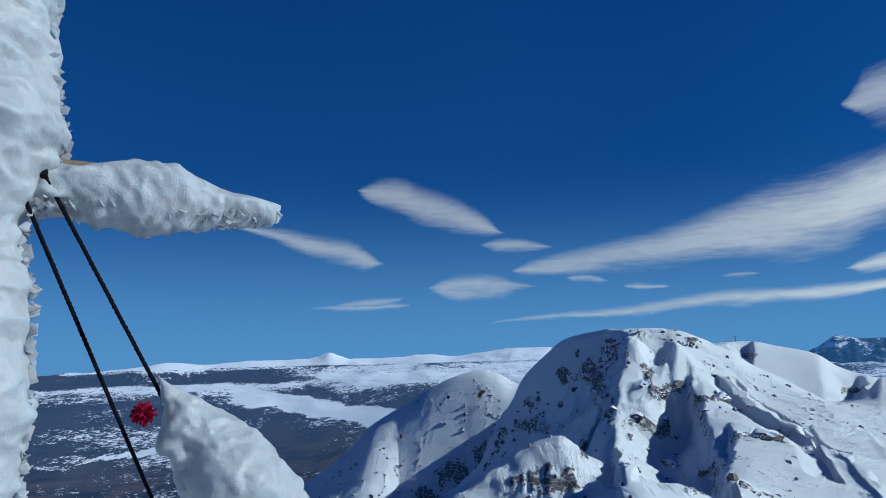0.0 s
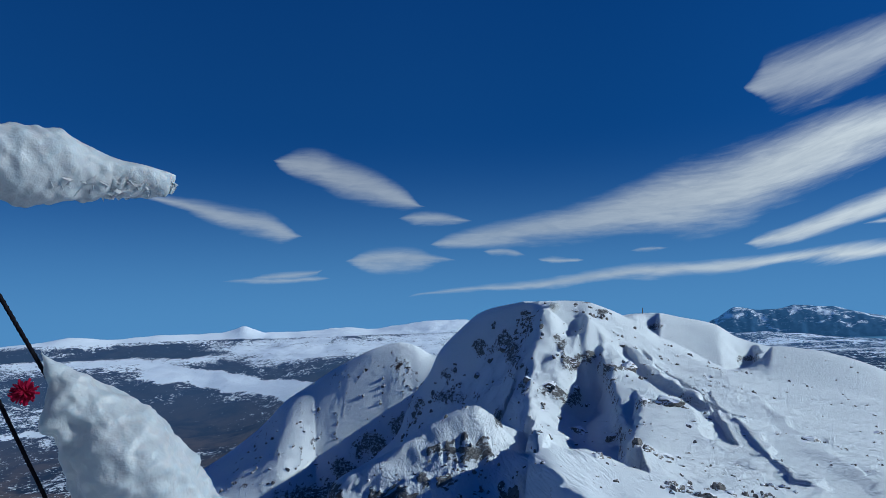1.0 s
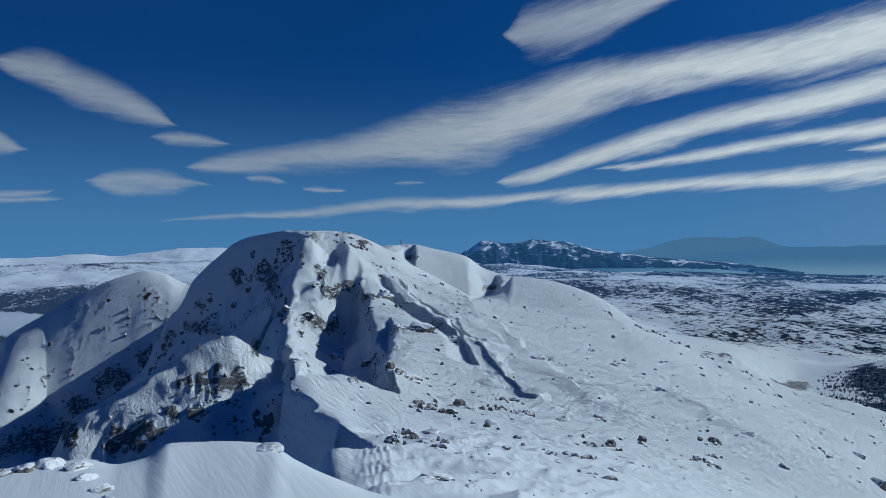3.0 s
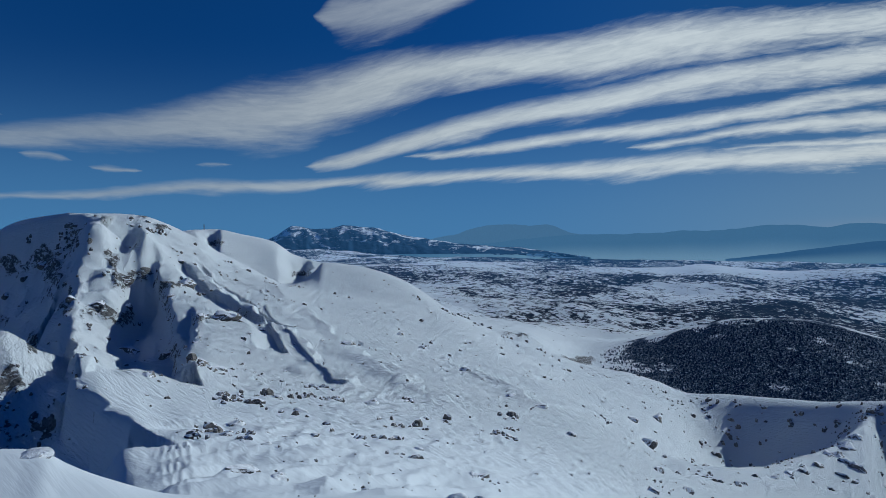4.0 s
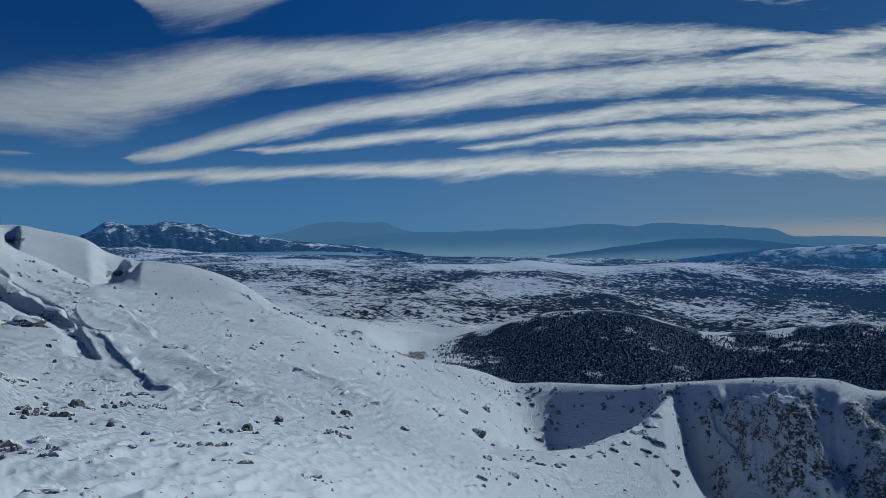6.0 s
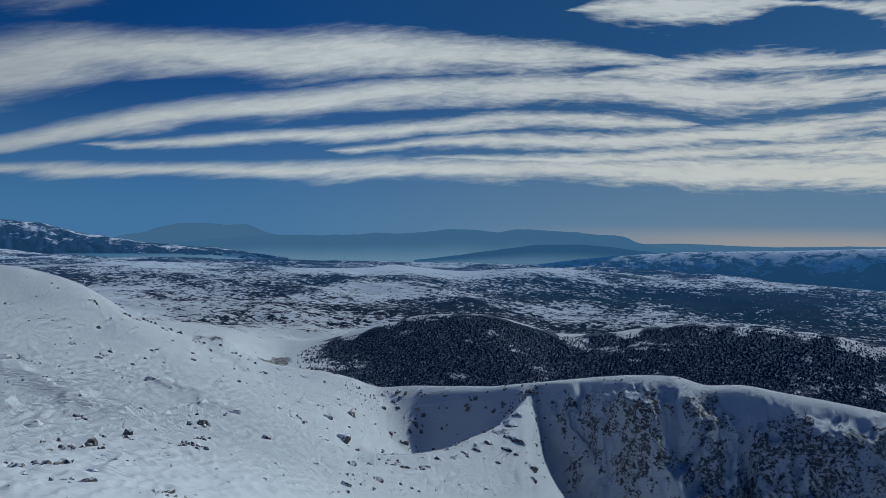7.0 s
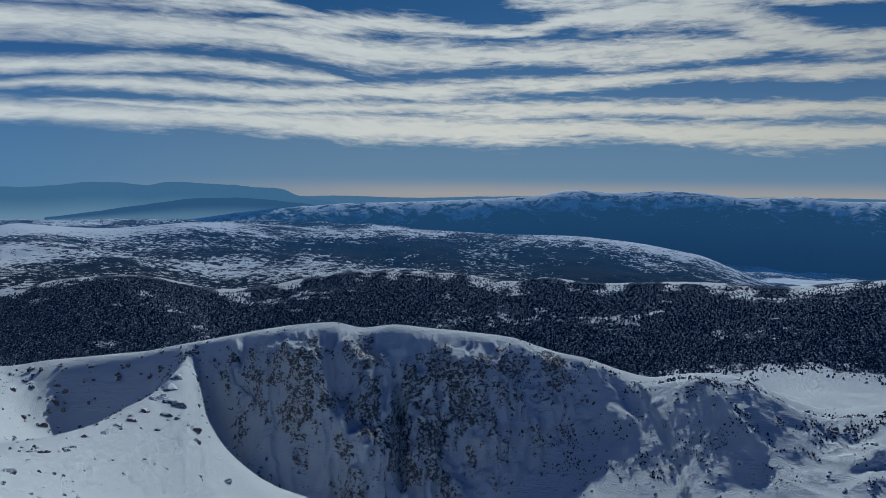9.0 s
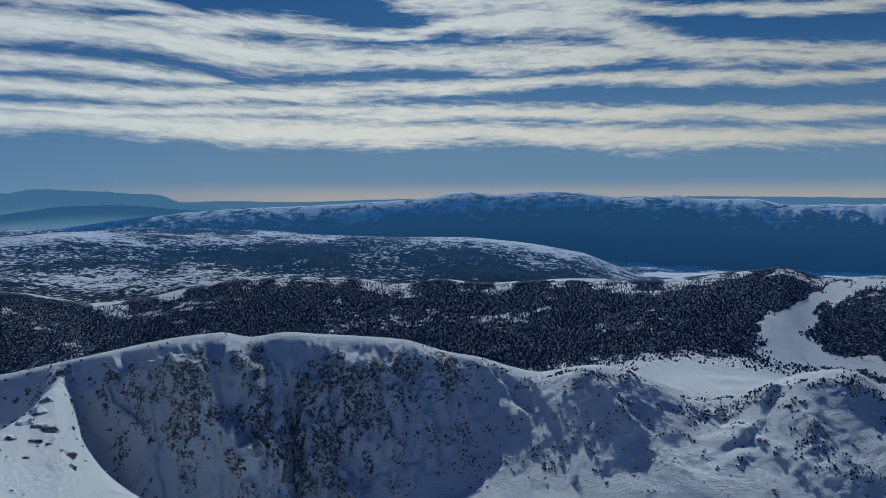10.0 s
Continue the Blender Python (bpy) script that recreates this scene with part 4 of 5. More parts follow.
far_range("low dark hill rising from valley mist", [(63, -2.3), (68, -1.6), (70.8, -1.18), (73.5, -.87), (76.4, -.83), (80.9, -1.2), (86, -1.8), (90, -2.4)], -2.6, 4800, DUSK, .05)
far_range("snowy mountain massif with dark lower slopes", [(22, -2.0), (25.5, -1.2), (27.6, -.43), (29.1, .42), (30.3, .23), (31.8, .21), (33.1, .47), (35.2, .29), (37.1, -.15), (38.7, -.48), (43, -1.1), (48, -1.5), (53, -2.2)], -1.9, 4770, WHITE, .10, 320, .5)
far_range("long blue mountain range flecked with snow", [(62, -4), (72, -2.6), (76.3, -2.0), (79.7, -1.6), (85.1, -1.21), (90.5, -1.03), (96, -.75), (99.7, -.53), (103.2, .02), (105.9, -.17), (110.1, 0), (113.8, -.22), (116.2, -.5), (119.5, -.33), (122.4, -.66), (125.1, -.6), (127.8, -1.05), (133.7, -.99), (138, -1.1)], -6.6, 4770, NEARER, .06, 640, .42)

# ---------------------------------------------------------------- woods and scrub
def scatter(name, label, category, spots, sizes, tall, mat, sides=5):
    """Many small conifers or bushes as one mesh: two ragged skirts of needles each."""
    count = len(spots)
    rng = np.random.default_rng(7)
    pts, tris = [], []
    base = 0
    for tier, (low, high, wide) in enumerate(((0.02, 0.68, 0.5), (0.38, 1.0, 0.34))):
        turn = rng.random(count) * 6.28
        for k in range(sides):
            a = turn + k * 2 * math.pi / sides
            w = wide * sizes * (0.65 + 0.7 * rng.random(count))
            z = spots[:, 2] + sizes * tall * (low + 0.14 * rng.random(count)) - 0.1
            pts.append(np.stack([spots[:, 0] + np.cos(a) * w, spots[:, 1] + np.sin(a) * w, z], -1))
        lean = (rng.random((count, 2)) - 0.5) * sizes[:, None] * 0.25
        pts.append(np.concatenate([spots[:, :2] + lean, (spots[:, 2] + sizes * tall * high)[:, None]], -1))
        ids = np.arange(count)
        for k in range(sides):
            tris.append(np.stack([base + k * count + ids, base + (k + 1) % sides * count + ids, base + sides * count + ids], -1))
        base += (sides + 1) * count
    me = sheet(name, np.concatenate(pts), np.concatenate(tris), mat)
    me.polygons.foreach_set("use_smooth", np.zeros(len(me.polygons), dtype=bool))
    return tagged(new(name, me), label, category, kind="stuff")


def grow(b0, b1, s0, s1, count, keep, seed):
    """Places on the land between two bearings and two lines, where keep says so."""
    rng = np.random.default_rng(seed)
    k0, k1 = np.searchsorted(S, s0), np.searchsorted(S, s1)
    k = rng.integers(k0, k1 - 1, count)
    j = np.searchsorted(BEARINGS, b0 + (b1 - b0) * rng.random(count))
    t, u = rng.random(count), rng.random(count)
    good = rng.random(count) < keep[k, j]
    mixed = [(P[k, j] * (1 - t) + P[k + 1, j] * t) * (1 - u) + (P[k, j + 1] * (1 - t) + P[k + 1, j + 1] * t) * u for P in (X, Y, Z)]
    return np.stack(mixed, -1)[good]


thick = np.clip(wood * 1.15 - 0.1 + 0.5 * perlin(X / 60, Y / 60, 51) + 0.5 * perlin(X / 17, Y / 17, 56) + 0.2, 0, 1) * (wood > 0.05)
trees = grow(53, 136.5, 11.9, 12.99, 76000, thick, 3)
rng = np.random.default_rng(4)
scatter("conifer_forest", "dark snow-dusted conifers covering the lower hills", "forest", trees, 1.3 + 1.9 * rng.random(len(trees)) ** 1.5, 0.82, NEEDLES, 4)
scrub = np.clip(-0.08 + 1.2 * perlin(X / 24, Y / 24, 52) + .9 * perlin(X / 8, Y / 8, 55), 0, 1)
bushes = grow(99, 136.5, 8.2, 10.4, 24000, scrub, 5)
scatter("dwarf_pine", "low dark dwarf pines poking through ridge snow", "scrub", bushes, 0.45 + 1.0 * rng.random(len(bushes)) ** 2, 0.8, SCRUB, 4)
fringe = grow(56, 103, 8.6, 10.1, 2600, np.clip(1.3 * perlin(X / 26, Y / 26, 53), 0, 1), 6)
scatter("dwarf_pine", "small dark shrubs clinging to the snowy cliff", "scrub", fringe, 0.5 + 1.1 * rng.random(len(fringe)) ** 2, 0.7, SCRUB, 4)
heather = grow(40, 62, 9.6, 12.9, 1500, np.clip(-0.1 + 1.6 * perlin(X / 40, Y / 40, 54), 0, 1), 8)
scatter("dwarf_pine", "patches of dark scrub on the far snow slope", "scrub", heather, 0.8 + 1.6 * rng.random(len(heather)), 0.7, SCRUB, 4)


# ---------------------------------------------------------------- rocks
def stone_material():
    m, n = material("snow_capped_limestone")
    g = n.add("ShaderNodeNewGeometry")
    pos = g.outputs["Position"]
    own = n.add("ShaderNodeObjectInfo").outputs["Random"]
    grain = n.noise(pos, 2.2, 8.0, 0.68)
    colour = n.mix(n.step(grain, .3, .7), (0.035, 0.036, 0.04, 1), (0.32, 0.30, 0.285, 1))
    colour = n.mix(n.math("MULTIPLY", own, 0.35), colour, (0.16, 0.135, 0.11, 1))
    up = n.add("ShaderNodeSeparateXYZ", g.outputs["Normal"]).outputs[2]
    lying = n.step(n.math("ADD", up, n.math("MULTIPLY", n.math("SUBTRACT", n.noise(pos, 1.3, 6.0, 0.65), 0.5), 1.5)), 0.50, 0.66)
    finish(n, n.mix(lying, colour, (0.86, 0.88, 0.90, 1)), 0.9, grain, 0.8, 0.12, Specular_IOR_Level=0.15)
    return m


STONE = stone_material()


def rock_mesh(seed):
    """A broken block: a ball cut by planes and roughened."""
    rnd = random.Random(seed)
    bm = bmesh.new()
    bmesh.ops.create_icosphere(bm, subdivisions=3, radius=1.0)
    planes = [(Vector((rnd.uniform(-1, 1), rnd.uniform(-1, 1), rnd.uniform(-.3, 1))).normalized(), rnd.uniform(.45, .8)) for _ in range(9)]
    for v in bm.verts:
        for axis, far in planes:
            over = v.co.dot(axis) - far
            if over > 0:
                v.co -= axis * over * 0.92
        v.co += v.co.normalized() * 0.16 * noise.fractal(v.co * 2.3 + Vector((seed * 7, 0, 0)), 1.0, 2.0, 4)
    me = bpy.data.meshes.new("rock")
    bm.to_mesh(me)
    bm.free()
    me.materials.append(STONE)
    return me


def rubble(label, spots, sizes, seed):
    """Many small angular stones as one mesh, each cut off square at the top."""
    rng = np.random.default_rng(seed)
    count = len(spots)
    ids = np.arange(count)
    pts, tris = [], []
    turn = rng.random(count) * 6.28
    long = 1.0 + 1.1 * rng.random(count)
    tall = 0.32 + 0.5 * rng.random(count)
    for low, wide in ((-.5, 1.0), (.45, .85), (1.0, .42)):
        for k in range(5):
            a = turn + k * 1.2566 + 0.5 * (rng.random(count) - .5)
            w = wide * sizes * .5 * (0.7 + 0.6 * rng.random(count))
            u, v = np.cos(a - turn) * w * long, np.sin(a - turn) * w
            pts.append(np.stack([spots[:, 0] + u * np.cos(turn) - v * np.sin(turn), spots[:, 1] + u * np.sin(turn) + v * np.cos(turn), spots[:, 2] + sizes * tall * (low + .3 * (rng.random(count) - .5))], -1))
    for ring in range(2):
        for k in range(5):
            a, b = (ring * 5 + k) * count + ids, (ring * 5 + (k + 1) % 5) * count + ids
            c, d = a + 5 * count, b + 5 * count
            tris += [np.stack([a, b, d], -1), np.stack([a, d, c], -1)]
    top = 10 * count + ids
    tris += [np.stack([top, top + k * count, top + (k + 1) * count], -1) for k in (1, 2, 3)]
    me = sheet("rubble", np.concatenate(pts), np.concatenate(tris), STONE)
    me.polygons.foreach_set("use_smooth", np.zeros(len(me.polygons), dtype=bool))
    return tagged(new("rubble", me), label, "rubble", kind="stuff")


BLOCKS = [rock_mesh(k) for k in range(7)]


def rock_at(bearing, angle, wide, tall, label, group, distance=None, sink=0.5, rnd=random.Random(1)):
    r = distance or reach(bearing, angle)
    b = radians(bearing)
    ob = new("rock", rnd.choice(BLOCKS))
    ob.location = (r * math.sin(b), r * math.cos(b), height(bearing, r) + tall * (0.5 - sink) - .05 * wide)
    ob.rotation_euler = (rnd.uniform(-.25, .25), rnd.uniform(-.25, .25), rnd.uniform(0, 6.3))
    ob.scale = (wide * rnd.uniform(.45, .6), wide * rnd.uniform(.4, .6), tall * .62)
    return tagged(ob, label, "rock", group)


SLOPE_ROCKS = [(27.8, -13.0, 26), (29.8, -14.2, 40), (35.2, -13.9, 40), (33.6, -9.1, 34), (24.7, -14.9, 40), (27.1, -16.5, 26), (23.5, -10.6, 30), (16.8, -8.7, 46), (24.0, -6.8, 50),
               (20.9, -4.0, 44), (22.1, -6.6, 24), (37.5, -8.4, 18), (39.3, -9.5, 20), (41.2, -10.4, 26), (43.0, -11.3, 24), (46.7, -13.3, 26), (25.3, -18.3, 60), (28.5, -19.1, 46),
               (30.8, -16.2, 20), (35.0, -17.0, 22), (39.3, -17.4, 26), (43.7, -19.3, 30), (49.0, -14.1, 26)]
for bearing, angle, span in SLOPE_ROCKS:
    wide = span / 1245 * reach(bearing, angle)
    rock_at(bearing, angle, wide, wide * .42, "grey limestone rock half buried in the snow slope", "rocks on the snow slope")
COL_ROCKS = [(51.6, -16.2, 24), (46.6, -16.4, 26), (58.0, -14.6, 34), (57.3, -16.4, 34), (56.2, -14.7, 22), (58.2, -18.3, 24), (60.3, -19.5, 26), (57.8, -19.8, 30), (71.2, -16.3, 30), (72.8, -18.4, 26), (70, -15.9, 22), (66.5, -17.9, 16), (69.2, -16.7, 24), (70.4, -15.9, 28), (71.1, -15.2, 34), (71.7, -14.6, 26), (68.4, -17.3, 20), (70.9, -17.2, 26), (71.9, -16.6, 30), (73.0, -19.2, 20), (75.2, -22.4, 18), (67.4, -17.5, 18), (64.4, -18.6, 16)]
for bearing, angle, span in COL_ROCKS:
    wide = span / 1245 * reach(bearing, angle)
    rock_at(bearing, angle, wide, wide * .6, "dark limestone block sticking out above the snowy bowl", "rocks round the bowl")
PEAK_ROCKS = [(16.8, -3.7, 26), (15.1, -5.5, 34), (13.3, -4.8, 20), (17.0, -5.5, 24), (20.7, -2.2, 14), (19.7, -9.4, 26), (18.3, -10.7, 30), (18.4, .8, 12), (19.3, .1, 12), (17.4, .5, 10), (12.6, -1.4, 14), (11.6, -2.3, 22), (10.4, -3.2, 14), (9.3, -4.3, 18)]
for bearing, angle, span in PEAK_ROCKS:
    wide = span / 1245 * reach(bearing, angle)
    rock_at(bearing, angle, wide, wide * .6, "dark rock outcrop on the snowy peak", "rocks on the peak")
loose = random.Random(12)
for k in range(110):
    bearing = loose.uniform(17, 74)
    angle = loose.uniform(-20.5, -6) if bearing > 30 else loose.uniform(-18, -2)
    r = reach(bearing, angle)
    if 9 < r < 395:
        wide = loose.uniform(4, 11) / 1245 * r
        rock_at(bearing, angle, wide, wide * loose.uniform(.35, .6), "small grey stone poking through wind-packed snow", "small stones in the snow", r, rnd=loose)
# rubble where the wind keeps the ground bare
for label, b0, b1, s0, s1, count, wave, bias, low, high, seed in (
        ("dark stones scattered over the shaded mountain face", 2, 14.5, 6.6, 9.55, 3000, 16, -.15, 3, 8, 21),
        ("grey stones breaking through the snow on the summit", 13, 27, 6.4, 9.75, 1200, 11, -.2, 3, 8, 22),
        ("small grey stones strewn across the windswept slope", 17, 74, 3.2, 9.7, 8000, 14, -.20, 2, 6, 23),
        ("clusters of dark stones bared on the near snow slope", 19, 47, 3.3, 6.2, 5200, 9, -.30, 5, 15, 29),
        ("dark broken rock on the steep shoulder flank", -4, 16, 4.5, 5.95, 1500, 6, -.15, 3, 9, 24),
        ("weathered blocks on ledges of the cliff", 73, 104, 7.9, 9.85, 3000, 14, -.05, 2, 7, 25),
        ("stones and ledges on the snowy dome", -14, 6, 9.9, 11.75, 5000, 12, -.22, 2, 6, 26),
        ("stones on the ridge beyond the bowl", 60, 74, 7.6, 9.9, 1500, 9, -.1, 3, 8, 27),
        ("scattered stones on the ridge's sunny side", 103, 136, 7.9, 9.9, 4500, 13, -.08, 2, 7, 28)):
    where = np.clip(bias + 1.5 * perlin(X / wave, Y / wave, seed) + .7 * perlin(X / wave * 3, Y / wave * 3, seed + 40), 0, 1)
    spots = grow(b0, b1, s0, s1, count, where, seed)
    apart = np.hypot(spots[:, 0], spots[:, 1])
    chance = np.random.default_rng(seed).random(len(spots))
    rubble(label, spots, apart / 1245 * (low + (high - low) * chance ** 2.2), seed)
# slabs at the brink of the summit
for bearing, distance, wide, tall in ((-7.5, 6.3, .3, .1), (-5.6, 6.35, .34, .09), (-3.9, 6.4, .26, .1), (-2.2, 6.4, .3, .1), (-.6, 6.3, .26, .11), (.6, 6.0, .24, .09), (1.5, 5.7, .24, .09), (2.1, 5.4, .2, .08), (2.5, 5.1, .2, .08), (12.6, 6.5, .4, .06), (45.4, 5.0, .42, .2), (47.6, 4.9, .62, .27), (50.0, 4.8, .5, .25), (52.2, 4.7, .4, .18)):
    rock_at(bearing, 0, wide, tall, "flat frost-covered limestone slab at the summit's brink", "slabs at the brink", distance, .45)


# ---------------------------------------------------------------- the iced summit cross
def part(name, me, parent, label=""):
    ob = new(name, me)
    ob.parent = parent
    return tagged(ob, label)


def rime(name, p, q, radius, lumps, mat, seed=0, stations=150, around=110, hang=0.0, edge=1.0, closed=(True, True)):
    """Rime grown on a bar from p to q: radius(t, angle), rough with feathers of ice."""
    axis = (q - p).normalized()
    side = axis.cross(Vector((0, 0, 1)))
    side = side.normalized() if side.length > 0.1 else Vector((1, 0, 0))
    up = side.cross(axis).normalized()
    pts = np.zeros((stations + 1, around, 3))
    for i in range(stations + 1):
        t = i / stations
        for k in range(around):
            a = 2 * math.pi * k / around
            way = side * math.cos(a) + up * math.sin(a)
            r = radius(t, a)
            if closed[0]:
                r *= min(1.0, (t / 0.04)) ** 0.5
            if closed[1]:
                r *= min(1.0, ((1 - t) / 0.04)) ** 0.5
            at = p.lerp(q, t)
            spot = at + way * r
            blown = Vector((spot.x * 3.6 + spot.z * 2.4 + seed, spot.y * 4, spot.z * 4.6 - spot.x * 2.2))
            d = noise.fractal(blown, 1.0, 2.0, 4) * lumps
            feather = max(0.0, noise.noise(blown * 3.1)) * lumps * 0.40 * edge
            feather += max(0.0, noise.noise(blown * 8.0)) * lumps * 0.10 * edge
            cell = noise.voronoi(Vector((blown.x * .9, blown.y * .9, blown.z * .9)))[0]
            feather += (cell[1] - cell[0] - .25) * lumps * 0.16
            feather += noise.noise(Vector((spot.x * 34 + spot.z * 20, spot.y * 34, spot.z * 26))) * lumps * 0.14
            feather += max(0.0, noise.noise(spot * 19 + Vector((seed, seed, 0)))) * lumps * 0.7 * edge * max(0.0, -math.sin(a))
            full = min(1.0, r / 0.07)
            spot = at + way * max(0.002, r + (d + feather) * full) + Vector((0, 0, -hang * max(0, -math.sin(a)) * full * (0.5 + 0.9 * abs(noise.noise(spot * 9)))))
            pts[i, k] = spot
    i, k = np.meshgrid(np.arange(stations), np.arange(around), indexing="ij")
    a, b = i * around + k, i * around + (k + 1) % around
    return sheet(name, pts.reshape(-1, 3), np.stack([a, b, b + around, a + around], -1).reshape(-1, 4), mat)


def bar(name, p, q, wide, tall, mat, chamfer=0.006):
    """A square-sawn timber from p to q."""
    bm = bmesh.new()
    bmesh.ops.create_cube(bm, size=1.0)
    bmesh.ops.scale(bm, vec=(wide, tall, (q - p).length), verts=bm.verts)
    bmesh.ops.bevel(bm, geom=bm.edges[:], offset=chamfer, segments=2, affect="EDGES")
    along_bar = (q - p).normalized()
    across = along_bar.cross(Vector((0, 0, 1)))
    across = across.normalized() if across.length > 0.1 else Vector((1, 0, 0))
    turn = Matrix((across, across.cross(along_bar), along_bar)).transposed().to_4x4()
    m = Matrix.Translation((p + q) / 2) @ turn
    bmesh.ops.transform(bm, matrix=m, verts=bm.verts)
    me = bpy.data.meshes.new(name)
    bm.to_mesh(me)
    bm.free()
    me.materials.append(mat)
    return me


def cord(name, p, q, thick, mat, sag=0.0, twist=26):
    """A laid rope: three strands turning round each other."""
    cu = bpy.data.curves.new(name, "CURVE")
    cu.dimensions, cu.bevel_depth, cu.bevel_resolution = "3D", thick * 0.62, 3
    axis = (q - p).normalized()
    u = axis.orthogonal().normalized()
    v = axis.cross(u)
    for s in range(3):
        sp = cu.splines.new("POLY")
        sp.points.add(160)
        for i, pt in enumerate(sp.points):
            t = i / 160
            a = t * twist * 2 * math.pi + s * 2.0944
            at = p.lerp(q, t) + Vector((0, 0, -sag * 4 * t * (1 - t))) + (u * math.cos(a) + v * math.sin(a)) * thick * 0.26
            pt.co = (*at, 1)
    ob = bpy.data.objects.new(name, cu)
    me = bpy.data.meshes.new_from_object(ob)
    bpy.data.objects.remove(ob)
    me.materials.clear()
    me.materials.append(mat)
    return me


WOOD = plain("weathered_wood", (0.11, 0.085, 0.062, 1), (0.29, 0.235, 0.18, 1), 14.0, 0.75, 0.5, 0.01)
CORD = plain("black_wet_rope", (0.004, 0.004, 0.006, 1), (0.014, 0.014, 0.018, 1), 60.0, 0.85, 0.4, 0.002)
RED = plain("red_ribbon", (0.13, 0.004, 0.018, 1), (0.34, 0.012, 0.05, 1), 40.0, 0.35, 0.3, 0.004)
FOOT = toward(-34.8, 2.02)
TIP = toward(-13.2, 2.15)
ARM_Z = 0.448
cross = tagged(new("summit_cross"), "wooden summit cross thickly coated in white rime ice", "cross")
cross.location = (FOOT.x, FOOT.y, height(-34.8, 2.02))
base = cross.location.copy()


def cross_part(name, me, label=""):
    ob = part(name, me, cross, label)
    ob.location = -base
    return ob


post_low, post_high = Vector((FOOT.x, FOOT.y, base.z)), Vector((FOOT.x, FOOT.y, 1.45))
away = (TIP - FOOT).normalized()
arm_end = Vector((TIP.x, TIP.y, ARM_Z)) - away * 0.04
arm_back = Vector((FOOT.x, FOOT.y, ARM_Z)) - away * 0.9
def ice_feathers(count, place, seed):
    """Blades of wind-grown ice: place(rnd) gives a root and a direction."""
    rnd = random.Random(seed)
    bm = bmesh.new()
    for k in range(count):
        root, out, length = place(rnd)
        cross_way = out.orthogonal().normalized()
        cross_way.rotate(Matrix.Rotation(rnd.uniform(0, 6.3), 3, out))
        flat = out.cross(cross_way).normalized()
        wide, thin = length * rnd.uniform(.5, 1.5), length * .10
        tip = root + out * length + cross_way * rnd.uniform(-.4, .4) * length
        mid_at = root + out * length * .55
        ring0 = [bm.verts.new(root + v) for v in (cross_way * wide * .5, flat * thin, -cross_way * wide * .5, -flat * thin)]
        ring1 = [bm.verts.new(mid_at + v * rnd.uniform(.7, 1.2)) for v in (cross_way * wide * .62, flat * thin * .8, -cross_way * wide * .55, -flat * thin * .8)]
        point = bm.verts.new(tip)
        for e in range(4):
            f = (e + 1) % 4
            bm.faces.new((ring0[e], ring0[f], ring1[f], ring1[e]))
            bm.faces.new((ring1[e], ring1[f], point))
    me = bpy.data.meshes.new("rime_fringe")
    bm.to_mesh(me)
    bm.free()
    me.materials.append(RIME)
    return me


cross_part("post", bar("post", post_low, post_high, .12, .12, WOOD), "weathered upright timber")
cross_part("arm", bar("arm", arm_back + Vector((0, 0, -.005)), arm_end - away * .24 + Vector((0, 0, .012)), .06, .11, WOOD), "weathered crossbeam, its top edge bare")


def post_ice(t, a):
    z = base.z + t * (1.45 - base.z)
    neck = max(0, 1 - abs(z - .30) / .12)
    return (.158 - .045 * neck) * (1 + .06 * math.cos(a)) + .045 * max(0, 1 - abs(z - .58) / .2) - (.012 if z < .25 else 0)


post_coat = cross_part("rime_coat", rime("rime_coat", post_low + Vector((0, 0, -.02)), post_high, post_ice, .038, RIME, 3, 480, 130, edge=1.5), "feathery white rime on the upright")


def arm_ice(t, a):
    taper = .073 * (1 if t < .55 else 1 - ((t - .55) / .45) ** 1.7 * .72)
    below = max(0, -math.sin(a)) * .012
    top = max(0, math.sin(a)) * -(.008 + .06 * max(0, (t - .5) / .5) ** 1.3)
    return taper + below + top


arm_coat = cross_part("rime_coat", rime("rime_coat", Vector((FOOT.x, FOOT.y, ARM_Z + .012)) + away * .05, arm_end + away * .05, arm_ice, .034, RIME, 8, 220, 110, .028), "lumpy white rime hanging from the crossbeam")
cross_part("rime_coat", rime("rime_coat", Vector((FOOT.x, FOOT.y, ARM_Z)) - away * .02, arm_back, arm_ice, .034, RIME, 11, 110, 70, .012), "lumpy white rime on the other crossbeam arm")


def on_post(rnd):
    z = rnd.uniform(-.62, .95)
    a = rnd.uniform(-.45, .35)
    t = (z - base.z) / (1.45 - base.z)
    to_right = Vector((math.cos(radians(34.8)), math.sin(radians(34.8)), 0))
    near_side = Vector((math.sin(radians(34.8)), -math.cos(radians(34.8)), 0))
    out = (to_right * math.cos(a) + near_side * math.sin(a) + Vector((0, 0, rnd.uniform(-1.0, 1.2)))).normalized()
    return Vector((FOOT.x, FOOT.y, z)) + (to_right * math.cos(a) + near_side * math.sin(a)) * post_ice(t, 0) * 1.02, out, rnd.uniform(.007, .030)


def on_arm(rnd):
    t = rnd.random() ** .8
    a = rnd.uniform(4.2, 5.6)
    near_side = away.cross(Vector((0, 0, 1))).normalized()
    ring = near_side * math.cos(a) + Vector((0, 0, 1)) * math.sin(a)
    at = Vector((FOOT.x, FOOT.y, ARM_Z + .012)).lerp(arm_end + away * .04, .1 + .9 * t)
    return at + ring * arm_ice(.1 + .9 * t, a) * .95, (ring + away * rnd.uniform(-.1, .9)).normalized(), rnd.uniform(.010, .030)


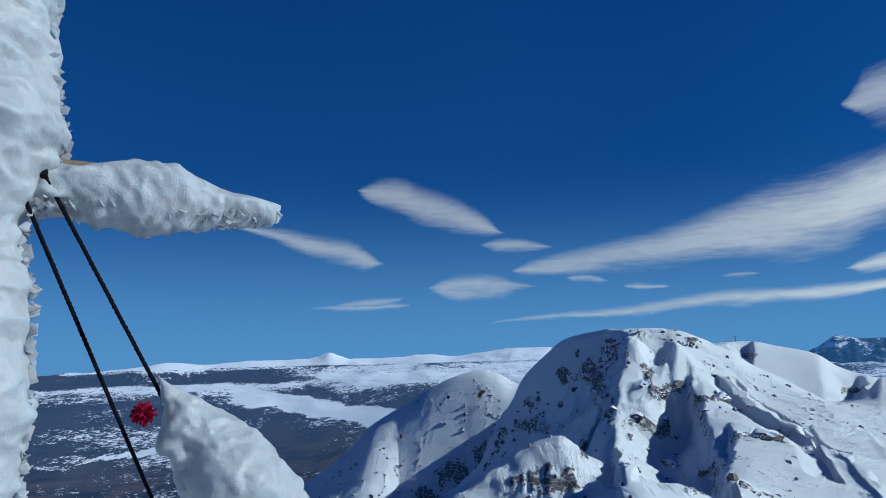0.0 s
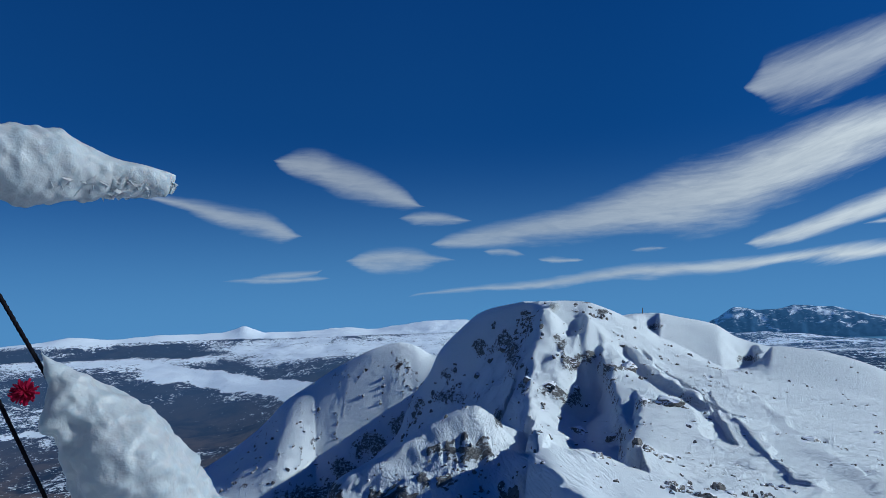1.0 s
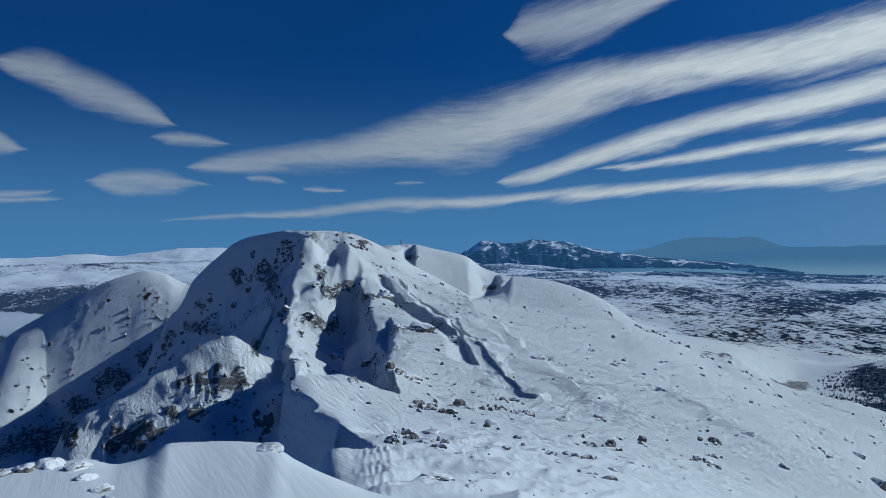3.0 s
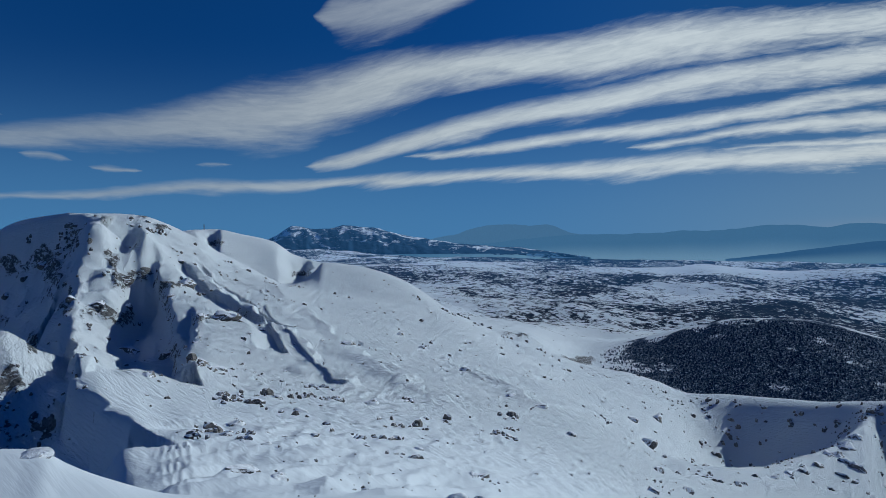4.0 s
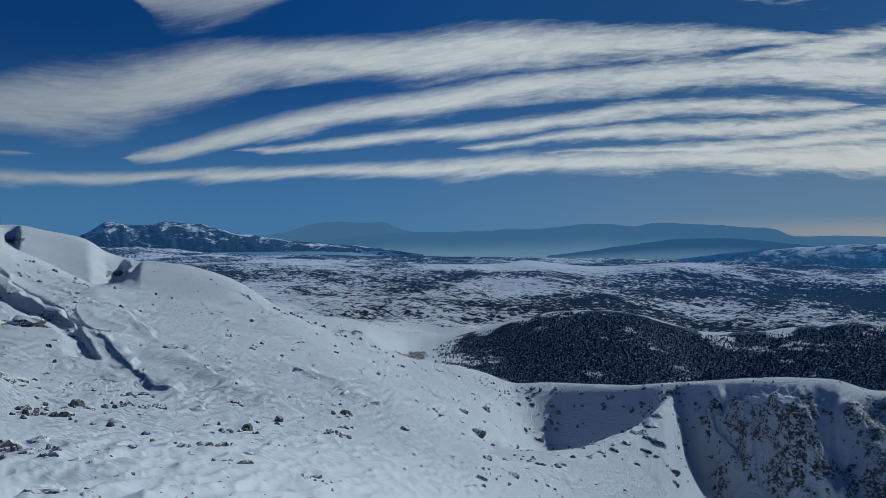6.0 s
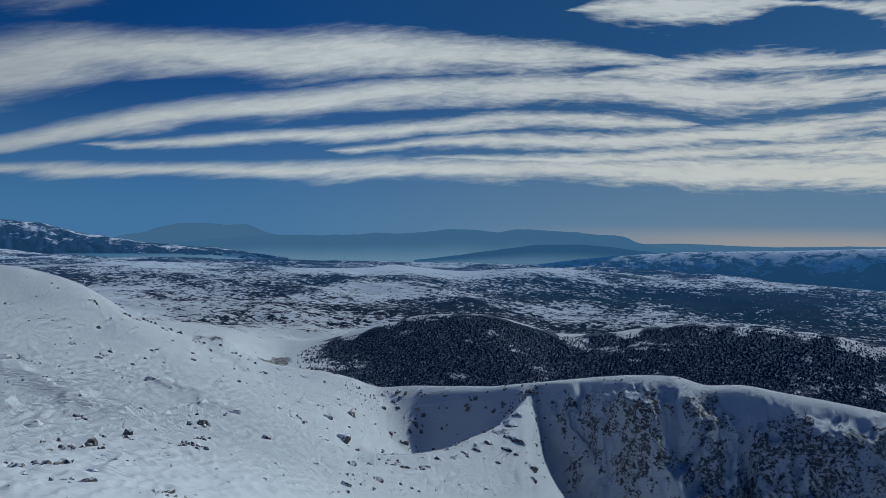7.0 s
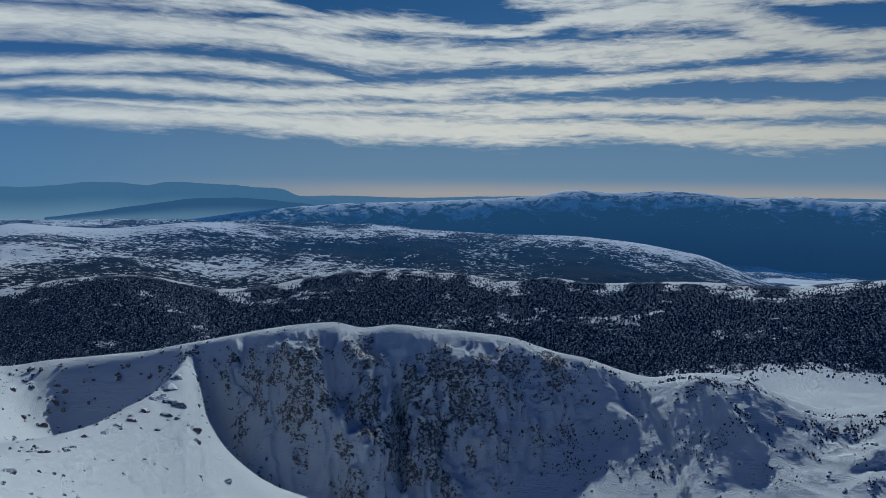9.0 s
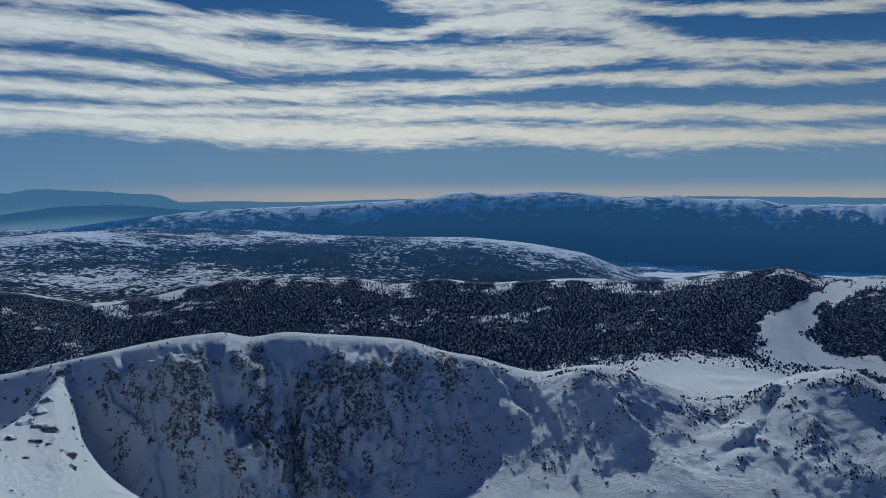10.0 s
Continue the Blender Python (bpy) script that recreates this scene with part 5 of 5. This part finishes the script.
for count, place, seed, label, coat in ((420, on_post, 31, "jagged blades of ice along the upright", post_coat), (340, on_arm, 32, "jagged blades of ice under the crossbeam", arm_coat)):
    tagged(part("rime_fringe", ice_feathers(count, place, seed), coat, label), kind="stuff")



def stay(p, q, label):
    """A guy rope from the cross down to the snow."""
    d = q - p
    end = p + d * ((-1.72 - p.z) / d.z)
    ob = tagged(new("guy_rope", None), label, "rope", "guy ropes of the cross")
    ob.location = end
    rope = part("cord", cord("cord", p, end, .0072, CORD, .0, 60), ob)
    rope.location = -end
    knot = bmesh.new()
    bmesh.ops.create_icosphere(knot, subdivisions=2, radius=.012)
    bmesh.ops.scale(knot, vec=(1, 1, 1.5), verts=knot.verts)
    me = bpy.data.meshes.new("knot")
    knot.to_mesh(me)
    me.materials.append(CORD)
    k = part("knot", me, ob)
    k.location = p - end
    return ob, end


stay(toward(-31.3, 1.96, 11.9), toward(-21.9, 2.3, -10.0), "black guy rope running down from the iced cross")
top2, mid2 = toward(-30.0, 1.96, 13.3), toward(-22.0, 2.08, -1.8)
rope2, end2 = stay(top2, mid2, "black guy rope, its lower half cased in rime")
down = (mid2 - top2).normalized()


def sheath(t, a):
    grow_ = min(1, t / .12) ** .6
    return (.035 + .085 * min(1, t / .30) + .05 * t) * grow_ * (1 + .25 * math.cos(a))


lump_axis = mid2 + Vector((.02, 0, 0))
coat = part("rime_coat", rime("rime_coat", lump_axis - down * .02, lump_axis + down * 1.1 + Vector((.10, 0, 0)), sheath, .038, RIME, 17, 200, 110), rope2, "thick white rime grown round the rope")
coat.location = -end2

# a red tinsel bow frozen to the rope
bow = bmesh.new()
rb = random.Random(5)
heart = toward(-22.7, 2.0, -4.0)
for k in range(160):
    d = Vector((rb.gauss(0, 1), rb.gauss(0, 1), rb.gauss(0, 1))).normalized() * rb.uniform(.014, .036)
    s = d.cross(Vector((rb.gauss(0, 1), rb.gauss(0, 1), rb.gauss(0, 1)))).normalized() * .005
    up = d.cross(s).normalized() * .0015
    quad = [bow.verts.new(c) for c in (-s, s, d + s * .6, d - s * .6)]
    quad2 = [bow.verts.new(c + up) for c in (-s, s, d + s * .6, d - s * .6)]
    bow.faces.new(quad), bow.faces.new(quad2[::-1])
    for e in range(4):
        bow.faces.new((quad[e], quad2[e], quad2[(e + 1) % 4], quad[(e + 1) % 4]))
bow_mesh = bpy.data.meshes.new("ribbon_bow")
bow.to_mesh(bow_mesh)
bow_mesh.materials.append(RED)
tagged(new("ribbon_bow", bow_mesh), "crumpled red tinsel bow frozen onto the iced rope", "ribbon").location = heart

# a thin pole on the further ridge
pole_foot = toward(22.4, 560)
pole = tagged(new("marker_pole", bar("marker_pole", Vector((pole_foot.x, pole_foot.y, height(22.4, 560) - .4)), Vector((pole_foot.x, pole_foot.y, height(22.4, 560) + 4.2)), .5, .5, WOOD, .05)), "thin dark marker pole on the snowy ridge", "pole")
